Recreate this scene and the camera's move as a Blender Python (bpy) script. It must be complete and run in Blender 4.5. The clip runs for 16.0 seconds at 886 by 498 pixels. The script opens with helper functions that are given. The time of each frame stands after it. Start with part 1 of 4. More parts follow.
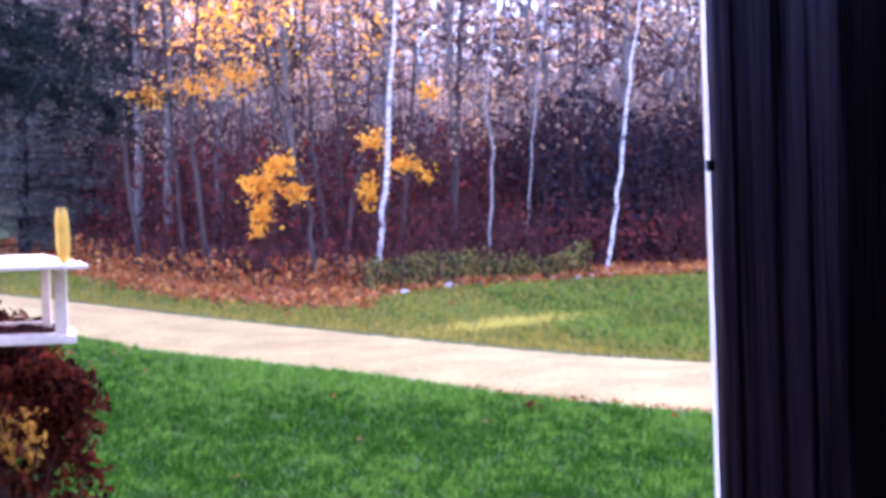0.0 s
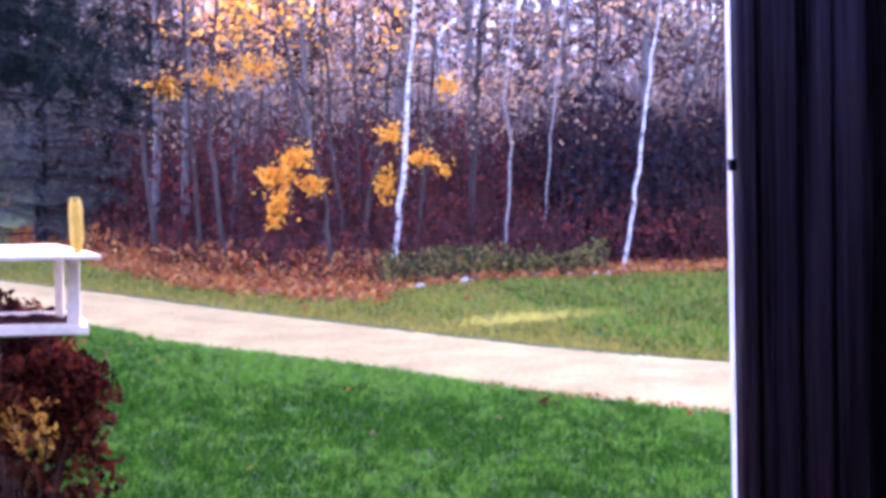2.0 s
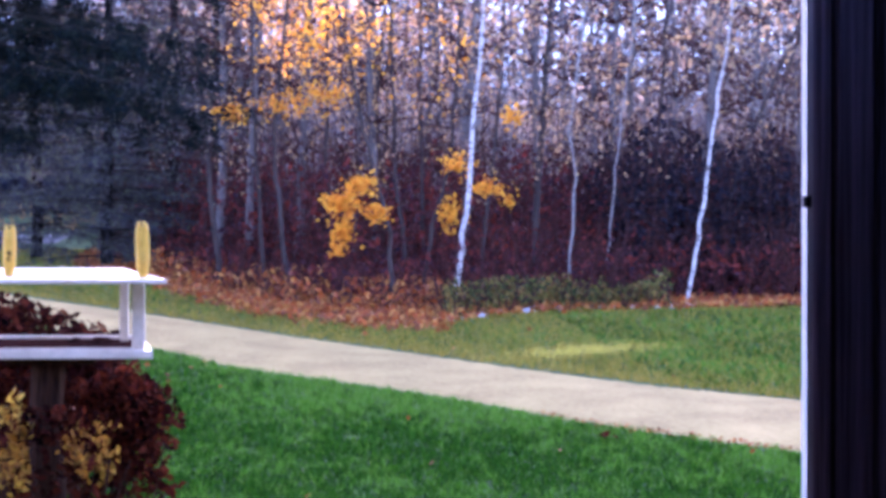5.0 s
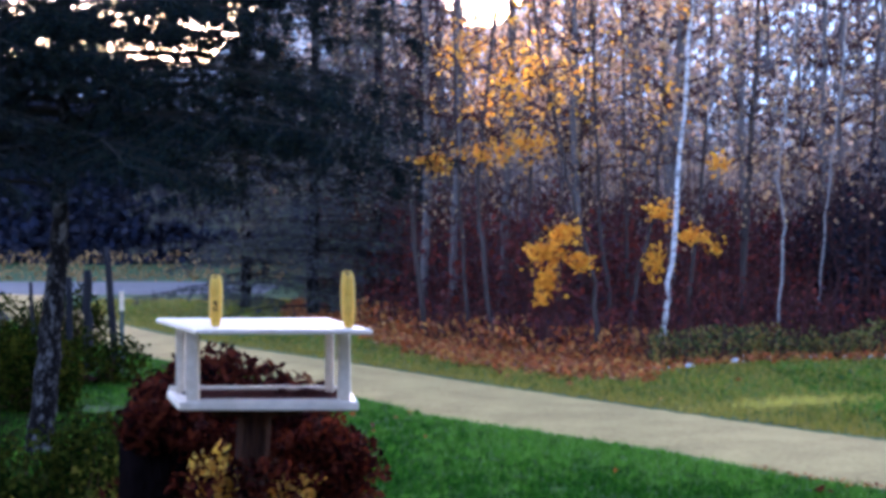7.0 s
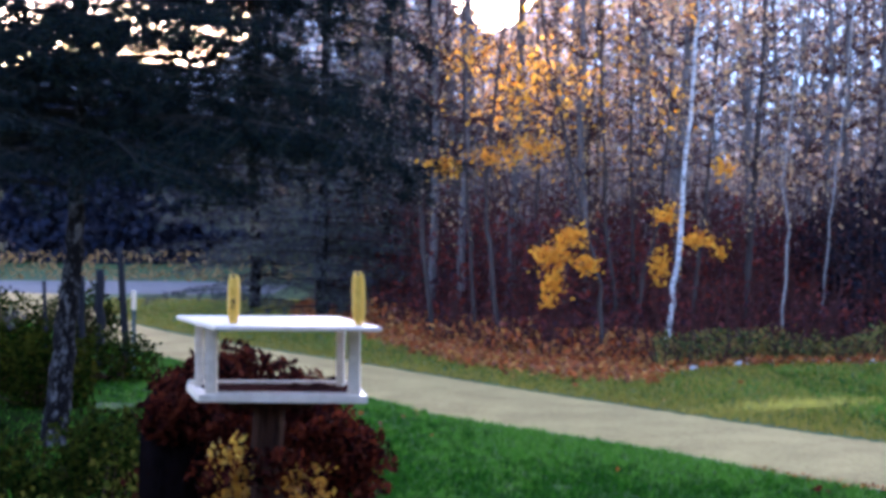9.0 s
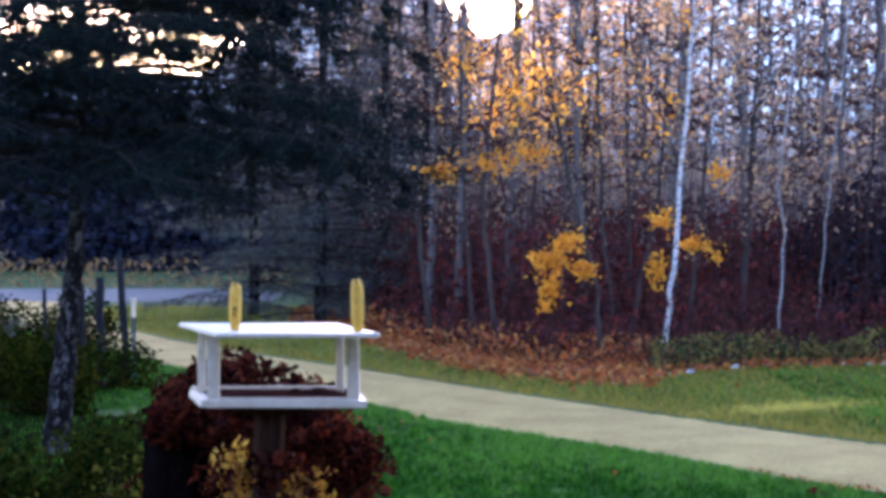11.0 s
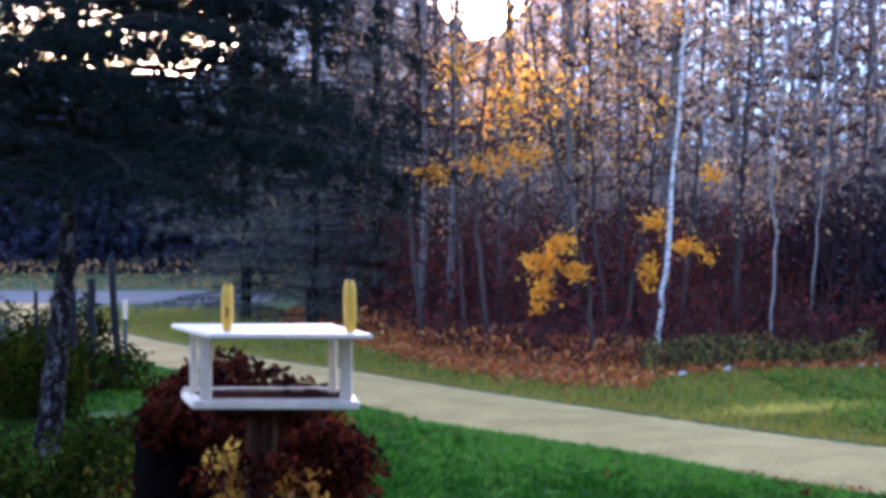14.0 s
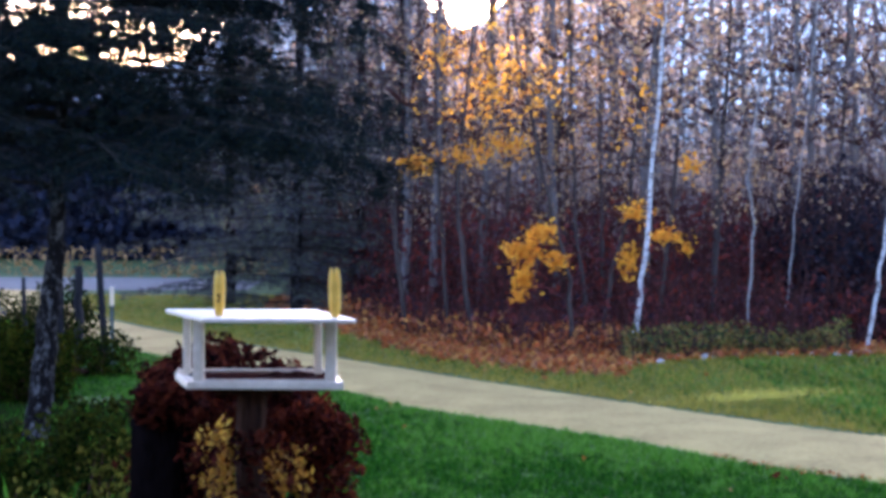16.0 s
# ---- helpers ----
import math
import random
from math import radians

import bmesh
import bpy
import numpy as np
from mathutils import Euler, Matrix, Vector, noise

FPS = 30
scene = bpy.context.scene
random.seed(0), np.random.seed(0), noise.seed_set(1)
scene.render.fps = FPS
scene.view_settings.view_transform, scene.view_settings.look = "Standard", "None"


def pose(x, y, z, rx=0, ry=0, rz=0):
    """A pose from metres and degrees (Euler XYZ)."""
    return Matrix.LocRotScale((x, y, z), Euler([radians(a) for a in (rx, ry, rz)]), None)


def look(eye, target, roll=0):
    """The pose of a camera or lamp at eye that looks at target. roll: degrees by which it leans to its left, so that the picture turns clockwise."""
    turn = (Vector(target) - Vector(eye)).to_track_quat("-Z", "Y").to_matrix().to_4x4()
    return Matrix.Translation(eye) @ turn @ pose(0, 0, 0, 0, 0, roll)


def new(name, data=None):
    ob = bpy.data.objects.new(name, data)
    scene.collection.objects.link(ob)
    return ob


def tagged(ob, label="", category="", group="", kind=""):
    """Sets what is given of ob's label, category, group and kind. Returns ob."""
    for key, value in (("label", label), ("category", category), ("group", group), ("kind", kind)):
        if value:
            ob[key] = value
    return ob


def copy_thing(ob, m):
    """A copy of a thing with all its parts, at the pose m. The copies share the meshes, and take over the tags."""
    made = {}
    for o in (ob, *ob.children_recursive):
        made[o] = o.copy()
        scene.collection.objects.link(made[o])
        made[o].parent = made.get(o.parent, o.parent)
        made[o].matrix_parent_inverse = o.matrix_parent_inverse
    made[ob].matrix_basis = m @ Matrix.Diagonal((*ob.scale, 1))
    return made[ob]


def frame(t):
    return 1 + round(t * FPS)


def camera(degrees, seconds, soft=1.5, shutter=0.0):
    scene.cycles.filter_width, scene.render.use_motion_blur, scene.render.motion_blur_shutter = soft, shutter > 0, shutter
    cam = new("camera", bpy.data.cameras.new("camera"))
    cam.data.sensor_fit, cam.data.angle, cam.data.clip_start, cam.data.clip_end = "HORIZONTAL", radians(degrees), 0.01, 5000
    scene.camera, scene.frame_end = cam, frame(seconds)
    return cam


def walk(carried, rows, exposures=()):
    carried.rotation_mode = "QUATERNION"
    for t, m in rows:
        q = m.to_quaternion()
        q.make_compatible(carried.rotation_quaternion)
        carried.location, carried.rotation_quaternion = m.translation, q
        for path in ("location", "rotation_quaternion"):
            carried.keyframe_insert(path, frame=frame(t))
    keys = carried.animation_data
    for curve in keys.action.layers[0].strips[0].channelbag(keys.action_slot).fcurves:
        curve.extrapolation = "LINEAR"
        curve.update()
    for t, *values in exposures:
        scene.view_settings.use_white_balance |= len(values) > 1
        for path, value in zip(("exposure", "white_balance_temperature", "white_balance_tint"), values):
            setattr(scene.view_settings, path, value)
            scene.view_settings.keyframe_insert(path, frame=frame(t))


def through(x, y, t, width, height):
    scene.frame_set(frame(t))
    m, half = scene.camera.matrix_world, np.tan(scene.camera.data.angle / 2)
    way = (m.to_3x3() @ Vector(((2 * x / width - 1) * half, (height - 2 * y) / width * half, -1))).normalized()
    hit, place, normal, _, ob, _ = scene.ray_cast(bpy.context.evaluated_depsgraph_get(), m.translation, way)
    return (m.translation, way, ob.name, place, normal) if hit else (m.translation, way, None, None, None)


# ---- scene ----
cam = camera(28.74, 16.0, soft=4.0)
# seconds, place, yaw, pitch, roll
ROWS = [
    (0.0, 0.002, -0.006, 2.398, -9.39, -4.08, 1.2),
    (0.5, 0.006, 0.008, 2.398, -9.3, -4.14, 1.16),
    (1.0, 0.007, 0.02, 2.398, -9.17, -4.23, 1.15),
    (1.5, 0.009, 0.034, 2.398, -9.01, -4.26, 0.81),
    (2.0, 0.012, 0.048, 2.399, -8.78, -4.27, 0.4),
    (2.5, 0.016, 0.067, 2.397, -8.49, -4.23, -0.2),
    (3.0, 0.019, 0.079, 2.396, -8.2, -4.19, -0.89),
    (5.5, -0.001, 0.08, 2.401, -5.32, -2.96, -0.14),
    (6.0, -0.005, 0.181, 2.387, -2.98, -2.59, 0.13),
    (6.5, -0.007, 0.22, 2.39, -1.0, -2.09, 0.09),
    (7.0, -0.005, 0.243, 2.39, 0.03, -1.69, 0.01),
    (7.5, -0.009, 0.249, 2.391, 0.14, -1.56, -0.21),
    (8.0, -0.007, 0.238, 2.392, 0.13, -1.52, -0.4),
    (8.5, -0.001, 0.054, 2.397, 0.27, -1.63, -0.46),
    (11.0, 0.011, -0.219, 2.414, 0.25, -1.45, -0.05),
    (11.5, 0.009, -0.211, 2.413, 0.13, -1.14, 0.08),
    (12.0, 0.01, -0.21, 2.412, 0.06, -0.96, 0.15),
    (12.5, 0.008, -0.201, 2.412, 0.02, -0.96, 0.14),
    (13.0, 0.007, -0.2, 2.41, 0.0, -1.03, 0.11),
    (13.5, 0.008, -0.201, 2.409, -0.01, -1.2, 0.01),
    (14.0, 0.007, -0.199, 2.408, -0.02, -1.38, -0.06),
    (14.5, 0.012, -0.304, 2.412, -0.18, -1.65, -0.19),
    (15.0, 0.017, -0.418, 2.416, -0.34, -1.75, -0.24),
    (15.5, 0.02, -0.504, 2.42, -0.46, -1.76, -0.29),
    (16.0, 0.022, -0.587, 2.426, -0.56, -1.77, -0.3),
]
EXPOSURES = [(0.0, 4.5, 5500, 72), (3.2, 4.5, 5300, 76), (5.5, 3.8, 5100, 58), (7.0, 3.40, 5100, 44), (16.0, 3.42, 5150, 42)]
walk(cam, [(t, pose(x, y, z, 90 + pitch, roll, yaw)) for t, x, y, z, yaw, pitch, roll in ROWS], EXPOSURES)

# ---- light: a low sun straight ahead behind the woods, and its sky ----
SUN_UP, SUN_RIGHT = 7.5, 1.0
world = bpy.data.worlds.new("sky")
scene.world = world
world.use_nodes = True
wn = world.node_tree.nodes
sky = wn.new("ShaderNodeTexSky")
sky.sky_type = "NISHITA"
sky.sun_disc = False
sky.sun_elevation = radians(SUN_UP)
sky.sun_rotation = radians(SUN_RIGHT)
sky.air_density, sky.dust_density, sky.ozone_density = 1.0, 1.8, 1.5
wn["Background"].inputs["Strength"].default_value = 0.15
world.node_tree.links.new(sky.outputs["Color"], wn["Background"].inputs["Color"])
sun = new("sun", bpy.data.lights.new("sun", "SUN"))
sun.data.energy, sun.data.angle, sun.data.color = 5.0, radians(0.6), (1.0, 0.83, 0.62)
sun.matrix_world = look((0, 0, 0), (-math.sin(radians(SUN_RIGHT)), -math.cos(radians(SUN_RIGHT)), -math.tan(radians(SUN_UP))))


# ---- materials ----
def surface(name, low, high, scale=6.0, rough=0.85, bump=0.25, fine=60.0, stretch=(1, 1, 1), ramp_at=(0.38, 0.74), vary=0.0, metal=0.0):
    """Two colours mixed by noise at two scales, with fine relief."""
    m = bpy.data.materials.new(name)
    m.use_nodes = True
    n, l = m.node_tree.nodes, m.node_tree.links
    b = n["Principled BSDF"]
    co = n.new("ShaderNodeTexCoord")
    mp = n.new("ShaderNodeMapping")
    mp.inputs["Scale"].default_value = stretch
    l.new(co.outputs["Object"], mp.inputs["Vector"])
    big, small = n.new("ShaderNodeTexNoise"), n.new("ShaderNodeTexNoise")
    for t, s, d in ((big, scale, 3), (small, fine, 4)):
        t.inputs["Scale"].default_value, t.inputs["Detail"].default_value = s, d
        l.new(mp.outputs["Vector"], t.inputs["Vector"])
    mix = n.new("ShaderNodeMath")
    mix.operation = "MULTIPLY_ADD"
    mix.inputs[1].default_value, mix.inputs[2].default_value = 0.55, 0.0
    l.new(small.outputs["Fac"], mix.inputs[0])
    add = n.new("ShaderNodeMath")
    add.operation = "MULTIPLY_ADD"
    add.inputs[1].default_value = 0.6
    l.new(big.outputs["Fac"], add.inputs[0])
    l.new(mix.outputs[0], add.inputs[2])
    ramp = n.new("ShaderNodeValToRGB")
    ramp.color_ramp.elements[0].position, ramp.color_ramp.elements[1].position = ramp_at
    ramp.color_ramp.elements[0].color, ramp.color_ramp.elements[1].color = (*low, 1), (*high, 1)
    l.new(add.outputs[0], ramp.inputs["Fac"])
    if vary:
        info, rng_, hsv = n.new("ShaderNodeObjectInfo"), n.new("ShaderNodeMapRange"), n.new("ShaderNodeHueSaturation")
        rng_.inputs["To Min"].default_value, rng_.inputs["To Max"].default_value = 1 - vary, 1 + vary
        l.new(info.outputs["Random"], rng_.inputs["Value"])
        l.new(rng_.outputs["Result"], hsv.inputs["Value"])
        l.new(ramp.outputs["Color"], hsv.inputs["Color"])
        l.new(hsv.outputs["Color"], b.inputs["Base Color"])
    else:
        l.new(ramp.outputs["Color"], b.inputs["Base Color"])
    b.inputs["Roughness"].default_value, b.inputs["Metallic"].default_value = rough, metal
    b.inputs["Specular IOR Level"].default_value = 0.3 if rough < 0.9 else 0.08 if rough < 0.965 else 0.0
    bp = n.new("ShaderNodeBump")
    bp.inputs["Strength"].default_value, bp.inputs["Distance"].default_value = bump, 0.02
    l.new(small.outputs["Fac"], bp.inputs["Height"])
    l.new(bp.outputs["Normal"], b.inputs["Normal"])
    return m


def foliage(name, colours, through=0.45, rough=0.6, gloss=0.2):
    """Leaves or blades: a colour for each island, and light that shines through them."""
    m = bpy.data.materials.new(name)
    m.use_nodes = True
    n, l = m.node_tree.nodes, m.node_tree.links
    b = n["Principled BSDF"]
    geo = n.new("ShaderNodeNewGeometry")
    ramp = n.new("ShaderNodeValToRGB")
    e = ramp.color_ramp.elements
    while len(e) < len(colours):
        e.new(0.5)
    for i, c in enumerate(colours):
        e[i].position, e[i].color = i / max(1, len(colours) - 1), (*c, 1)
    l.new(geo.outputs["Random Per Island"], ramp.inputs["Fac"])
    l.new(ramp.outputs["Color"], b.inputs["Base Color"])
    b.inputs["Roughness"].default_value = rough
    b.inputs["Specular IOR Level"].default_value = gloss
    tr = n.new("ShaderNodeBsdfTranslucent")
    l.new(ramp.outputs["Color"], tr.inputs["Color"])
    mx = n.new("ShaderNodeMixShader")
    mx.inputs["Fac"].default_value = through
    l.new(b.outputs[0], mx.inputs[1])
    l.new(tr.outputs[0], mx.inputs[2])
    l.new(mx.outputs[0], n["Material Output"].inputs["Surface"])
    return m


M_EARTH = surface("earth", (0.035, 0.05, 0.018), (0.07, 0.11, 0.03), 0.7, 0.95, 0.5, 18)
M_LITTER = surface("leaf_litter_soil", (0.05, 0.025, 0.015), (0.16, 0.075, 0.03), 1.2, 0.95, 0.6, 25)
M_GRAVEL = surface("pale_gravel", (0.22, 0.148, 0.046), (0.41, 0.290, 0.088), 1.3, 0.95, 0.6, 20, (1, 1, 1), (0.34, 0.72))
M_ASPHALT = surface("grey_road", (0.10, 0.095, 0.085), (0.15, 0.145, 0.13), 1.0, 0.9, 0.3, 50)
M_BIRCH = surface("birch_bark", (0.07, 0.06, 0.055), (0.52, 0.49, 0.46), 3.0, 0.9, 0.4, 7, (3, 3, 9), (0.46, 0.60))
M_PALEBARK = surface("pale_sapling_bark", (0.06, 0.05, 0.045), (0.34, 0.31, 0.28), 3.0, 0.85, 0.4, 9, (3, 3, 7))
M_BOUGH = surface("spruce_bough_bark", (0.008, 0.007, 0.006), (0.03, 0.025, 0.02), 8, 0.95, 0.3)
M_GREYBARK = surface("grey_bark", (0.020, 0.014, 0.013), (0.066, 0.050, 0.042), 4.0, 0.9, 0.5, 30, (2, 2, 0.6))
# grey bark again, lightened for the haze deep in the woods
M_HAZEBARK = surface("haze_lifted_bark", (0.052, 0.045, 0.043), (0.165, 0.142, 0.128), 4.0, 0.9, 0.5, 30, (2, 2, 0.6))
M_SPRUCEBARK = surface("spruce_bark", (0.004, 0.003, 0.003), (0.075, 0.070, 0.066), 11.0, 0.95, 1.0, 34, (1, 1, 0.6), (0.58, 0.72))
M_TWIG = surface("twig", (0.018, 0.008, 0.007), (0.070, 0.026, 0.020), 8, 0.9, 0.3)
M_WHITE = surface("white_paint", (0.56, 0.45, 0.30), (0.75, 0.63, 0.45), 5, 0.55, 0.12, 40)
M_TRIM = surface("white_trim_paint", (0.62, 0.62, 0.62), (0.82, 0.82, 0.82), 6, 0.6, 0.15, 50, (1, 1, 0.2))
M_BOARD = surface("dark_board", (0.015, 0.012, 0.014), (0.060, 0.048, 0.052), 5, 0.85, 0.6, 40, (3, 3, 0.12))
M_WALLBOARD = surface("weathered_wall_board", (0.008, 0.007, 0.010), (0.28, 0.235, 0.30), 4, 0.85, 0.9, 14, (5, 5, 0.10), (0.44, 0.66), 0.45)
M_POST = surface("weathered_wood", (0.008, 0.003, 0.002), (0.055, 0.022, 0.010), 9, 0.95, 0.9, 45, (3, 3, 0.25))
M_FENCE = surface("dark_fence_wood", (0.008, 0.008, 0.010), (0.030, 0.028, 0.030), 5, 0.9, 0.5, 40, (3, 3, 0.3))
M_STEEL = surface("green_steel", (0.03, 0.05, 0.045), (0.08, 0.11, 0.10), 8, 0.6, 0.2)
M_CORN = surface("corn_kernels", (0.72, 0.40, 0.025), (0.90, 0.58, 0.08), 25, 0.4, 0.2, 120)
M_HUSK = surface("corn_end", (0.06, 0.035, 0.02), (0.25, 0.15, 0.07), 40, 0.9, 0.4)
M_BLACKMASS = surface("black_mass_surface", (0.002, 0.0015, 0.0015), (0.008, 0.005, 0.005), 9, 0.97, 1.0, 40, (1, 1, 0.4))
M_SEED = surface("bird_seed", (0.016, 0.007, 0.006), (0.050, 0.020, 0.016), 60, 0.97, 0.8)
M_STONE = surface("pale_stone", (0.35, 0.33, 0.30), (0.6, 0.57, 0.53), 8, 0.9, 0.4)
F_GRASS = foliage("grass_blade", [(0.004, 0.026, 0.001), (0.010, 0.055, 0.002), (0.020, 0.09, 0.003), (0.036, 0.12, 0.005)], 0.35, 0.8, 0.06)
F_PALE = foliage("pale_grass_blade", [(0.03, 0.12, 0.004), (0.065, 0.18, 0.010), (0.13, 0.25, 0.03)], 0.35, 0.8, 0.06)
F_DRY = foliage("dry_grass_blade", [(0.15, 0.15, 0.014), (0.28, 0.21, 0.026), (0.36, 0.25, 0.04)], 0.35, 0.8, 0.06)
# yellow blades whose colour holds a patch of low sunlight
F_SUNPATCH = foliage("sun_patch_blade", [(0.42, 0.34, 0.04), (0.60, 0.48, 0.08)], 0.4, 0.8, 0.06)
F_ORANGE = foliage("maple_leaf_orange", [(0.55, 0.18, 0.010), (0.72, 0.32, 0.015), (0.80, 0.43, 0.03), (0.60, 0.23, 0.015)], 0.6)
F_AMBER = foliage("amber_leaf", [(0.42, 0.20, 0.06), (0.55, 0.32, 0.10), (0.36, 0.22, 0.10), (0.50, 0.26, 0.06)], 0.6)
F_AUTUMN = foliage("autumn_leaf", [(0.24, 0.15, 0.10), (0.36, 0.22, 0.11), (0.46, 0.30, 0.12), (0.26, 0.22, 0.14), (0.34, 0.19, 0.11)], 0.65)
F_BRUSH = foliage("brush_leaf", [(0.045, 0.009, 0.010), (0.16, 0.024, 0.012), (0.07, 0.018, 0.018), (0.020, 0.008, 0.014)], 0.35)
F_LITTER = foliage("fallen_leaf", [(0.24, 0.045, 0.008), (0.40, 0.095, 0.012), (0.16, 0.045, 0.018), (0.52, 0.22, 0.04), (0.05, 0.014, 0.010)], 0.2)
F_BRAMBLE = foliage("bramble_leaf", [(0.015, 0.032, 0.006), (0.04, 0.065, 0.012), (0.17, 0.15, 0.025), (0.22, 0.11, 0.025)], 0.4)
# needles lightened and tinted for the haze over the farther spruces
F_HAZESPRUCE = foliage("haze_lifted_needle", [(0.040, 0.040, 0.052), (0.058, 0.058, 0.068), (0.075, 0.080, 0.075), (0.14, 0.16, 0.08)], 0.5, 0.8, 0.04)
F_DARKGROWTH = foliage("dark_growth_leaf", [(0.009, 0.008, 0.012), (0.014, 0.013, 0.018), (0.022, 0.018, 0.022), (0.050, 0.026, 0.022)], 0.15, 0.9, 0.02)
# near-black copy of the needles, for the front spruce's backlit shade
F_SHADEBOUGH = foliage("shade_dark_needle", [(0.003, 0.005, 0.006), (0.005, 0.009, 0.010), (0.009, 0.013, 0.012), (0.014, 0.019, 0.012)], 0.12, 0.9, 0.02)
F_BURGUNDY = foliage("burgundy_leaf", [(0.006, 0.0012, 0.001), (0.028, 0.0045, 0.0035), (0.10, 0.020, 0.008), (0.003, 0.001, 0.001)], 0.35, 0.85, 0.03)
F_GOLD = foliage("golden_leaf", [(0.60, 0.28, 0.02), (0.30, 0.12, 0.015), (0.68, 0.40, 0.04), (0.10, 0.04, 0.01)], 0.45)
F_GREEN = foliage("shrub_leaf", [(0.003, 0.006, 0.001), (0.007, 0.016, 0.002), (0.035, 0.040, 0.005), (0.005, 0.005, 0.001)], 0.4, 0.95, 0.0)
F_LIME = foliage("yellow_green_leaf", [(0.05, 0.06, 0.008), (0.12, 0.11, 0.012), (0.20, 0.15, 0.02), (0.03, 0.045, 0.006)], 0.4, 0.9, 0.02)
F_TAN = foliage("tan_weed_blade", [(0.14, 0.09, 0.03), (0.28, 0.16, 0.06), (0.36, 0.22, 0.09)], 0.3, 0.8, 0.05)
# same far leaves twice: tinted for haze, and warm for glow near the sun
F_HAZE = foliage("haze_canopy_leaf", [(0.080, 0.094, 0.105), (0.105, 0.112, 0.125), (0.135, 0.130, 0.135), (0.092, 0.112, 0.115)], 0.5, 0.9, 0.02)
F_GLOW = foliage("glow_canopy_leaf", [(0.26, 0.165, 0.10), (0.30, 0.215, 0.14), (0.22, 0.17, 0.15), (0.34, 0.22, 0.11)], 0.5, 0.9, 0.02)
# leaf colour lifted to carry the haze between the trunks
F_HAZETWIG = foliage("haze_lifted_twig_leaf", [(0.16, 0.150, 0.155), (0.24, 0.210, 0.185), (0.32, 0.25, 0.17), (0.20, 0.190, 0.185)], 0.6)
# blue of distant haze put into the leaf colour
F_FARHAZE = foliage("haze_blue_woods_leaf", [(0.016, 0.021, 0.040), (0.026, 0.028, 0.045), (0.040, 0.036, 0.045), (0.018, 0.024, 0.040)], 0.25, 0.9, 0.02)


# ---- mesh helpers ----
def mesh_of(name, verts, faces, material, smooth=False):
    me = bpy.data.meshes.new(name)
    me.from_pydata([tuple(v) for v in verts], [], [tuple(f) for f in faces])
    me.materials.append(material)
    if smooth:
        me.polygons.foreach_set("use_smooth", [True] * len(me.polygons))
    me.update()
    return me


def put(name, me, parent=None, label="", at=(0, 0, 0)):
    ob = new(name, me)
    ob.location = at
    if parent is not None:
        ob.parent = parent
    if label:
        tagged(ob, label)
    return ob


def part(name, bm, material, parent, label=""):
    me = bpy.data.meshes.new(name)
    bm.to_mesh(me)
    bm.free()
    me.materials.append(material)
    return put(name, me, parent, label)


def thing(name, at, label, category, group="", kind=""):
    ob = new(name)
    ob.location = at
    return tagged(ob, label, category, group, kind)


def tubes(lines, sides=7):
    """Vertices and faces of tapered tubes; a line is a list of (point, radius)."""
    verts, faces = [], []
    for line in lines:
        start = len(verts)
        for i, (p, r) in enumerate(line):
            a = Vector(line[max(0, i - 1)][0])
            b = Vector(line[min(len(line) - 1, i + 1)][0])
            d = (b - a).normalized()
            u = d.cross(Vector((0.3, 0.9, 0.17))).normalized()
            w = d.cross(u)
            for k in range(sides):
                an = 2 * math.pi * k / sides
                verts.append(Vector(p) + (u * math.cos(an) + w * math.sin(an)) * r)
        for i in range(len(line) - 1):
            for k in range(sides):
                j = (k + 1) % sides
                faces.append((start + i * sides + k, start + i * sides + j, start + (i + 1) * sides + j, start + (i + 1) * sides + k))
        faces.append(tuple(start + k for k in range(sides))[::-1])
        faces.append(tuple(start + (len(line) - 1) * sides + k for k in range(sides)))
    return verts, faces


def leaves(centres, size, rng, narrow=0.6, up=0.0):
    """A folded leaf of about that size at each centre, turned at random."""
    n = len(centres)
    c = np.asarray(centres, float).reshape(n, 3)
    d = rng.normal(size=(n, 3))
    d[:, 2] = d[:, 2] * (1 - up) - 0.35
    d /= np.linalg.norm(d, axis=1)[:, None]
    s = rng.normal(size=(n, 3))
    s -= d * (s * d).sum(1)[:, None]
    s /= np.linalg.norm(s, axis=1)[:, None]
    nn = np.cross(d, s)
    ln = size * rng.uniform(0.6, 1.25, (n, 1))
    wd = ln * narrow * 0.5
    v = np.stack([c - d * ln * 0.5, c + s * wd + nn * wd * 0.25, c + d * ln * 0.5, c - s * wd + nn * wd * 0.25], 1).reshape(-1, 3)
    f = np.arange(4 * n).reshape(n, 4)
    return v.tolist(), f.tolist()


def bent(points, r0, r1, rng, wob=0.02, steps=4):
    """A tapered, slightly crooked line through the points."""
    out = []
    n = len(points) - 1
    for i in range(n):
        a, b = Vector(points[i]), Vector(points[i + 1])
        for k in range(steps):
            q = (i + k / steps) / n
            p = a.lerp(b, k / steps)
            if i + k:
                p += Vector(rng.normal(size=3) * wob)
            out.append((p, r0 + (r1 - r0) * q))
    out.append((Vector(points[-1]), r1))
    return out


def box(bm, lo, hi, bevel=0.0):
    m = Matrix.Translation([(a + b) / 2 for a, b in zip(lo, hi)]) @ Matrix.Diagonal([b - a for a, b in zip(lo, hi)] + [1])
    g = bmesh.ops.create_cube(bm, size=1, matrix=m)
    if bevel:
        es = {e for v in g["verts"] for e in v.link_edges}
        bmesh.ops.bevel(bm, geom=list(es), offset=bevel, segments=2, affect="EDGES", profile=0.5)


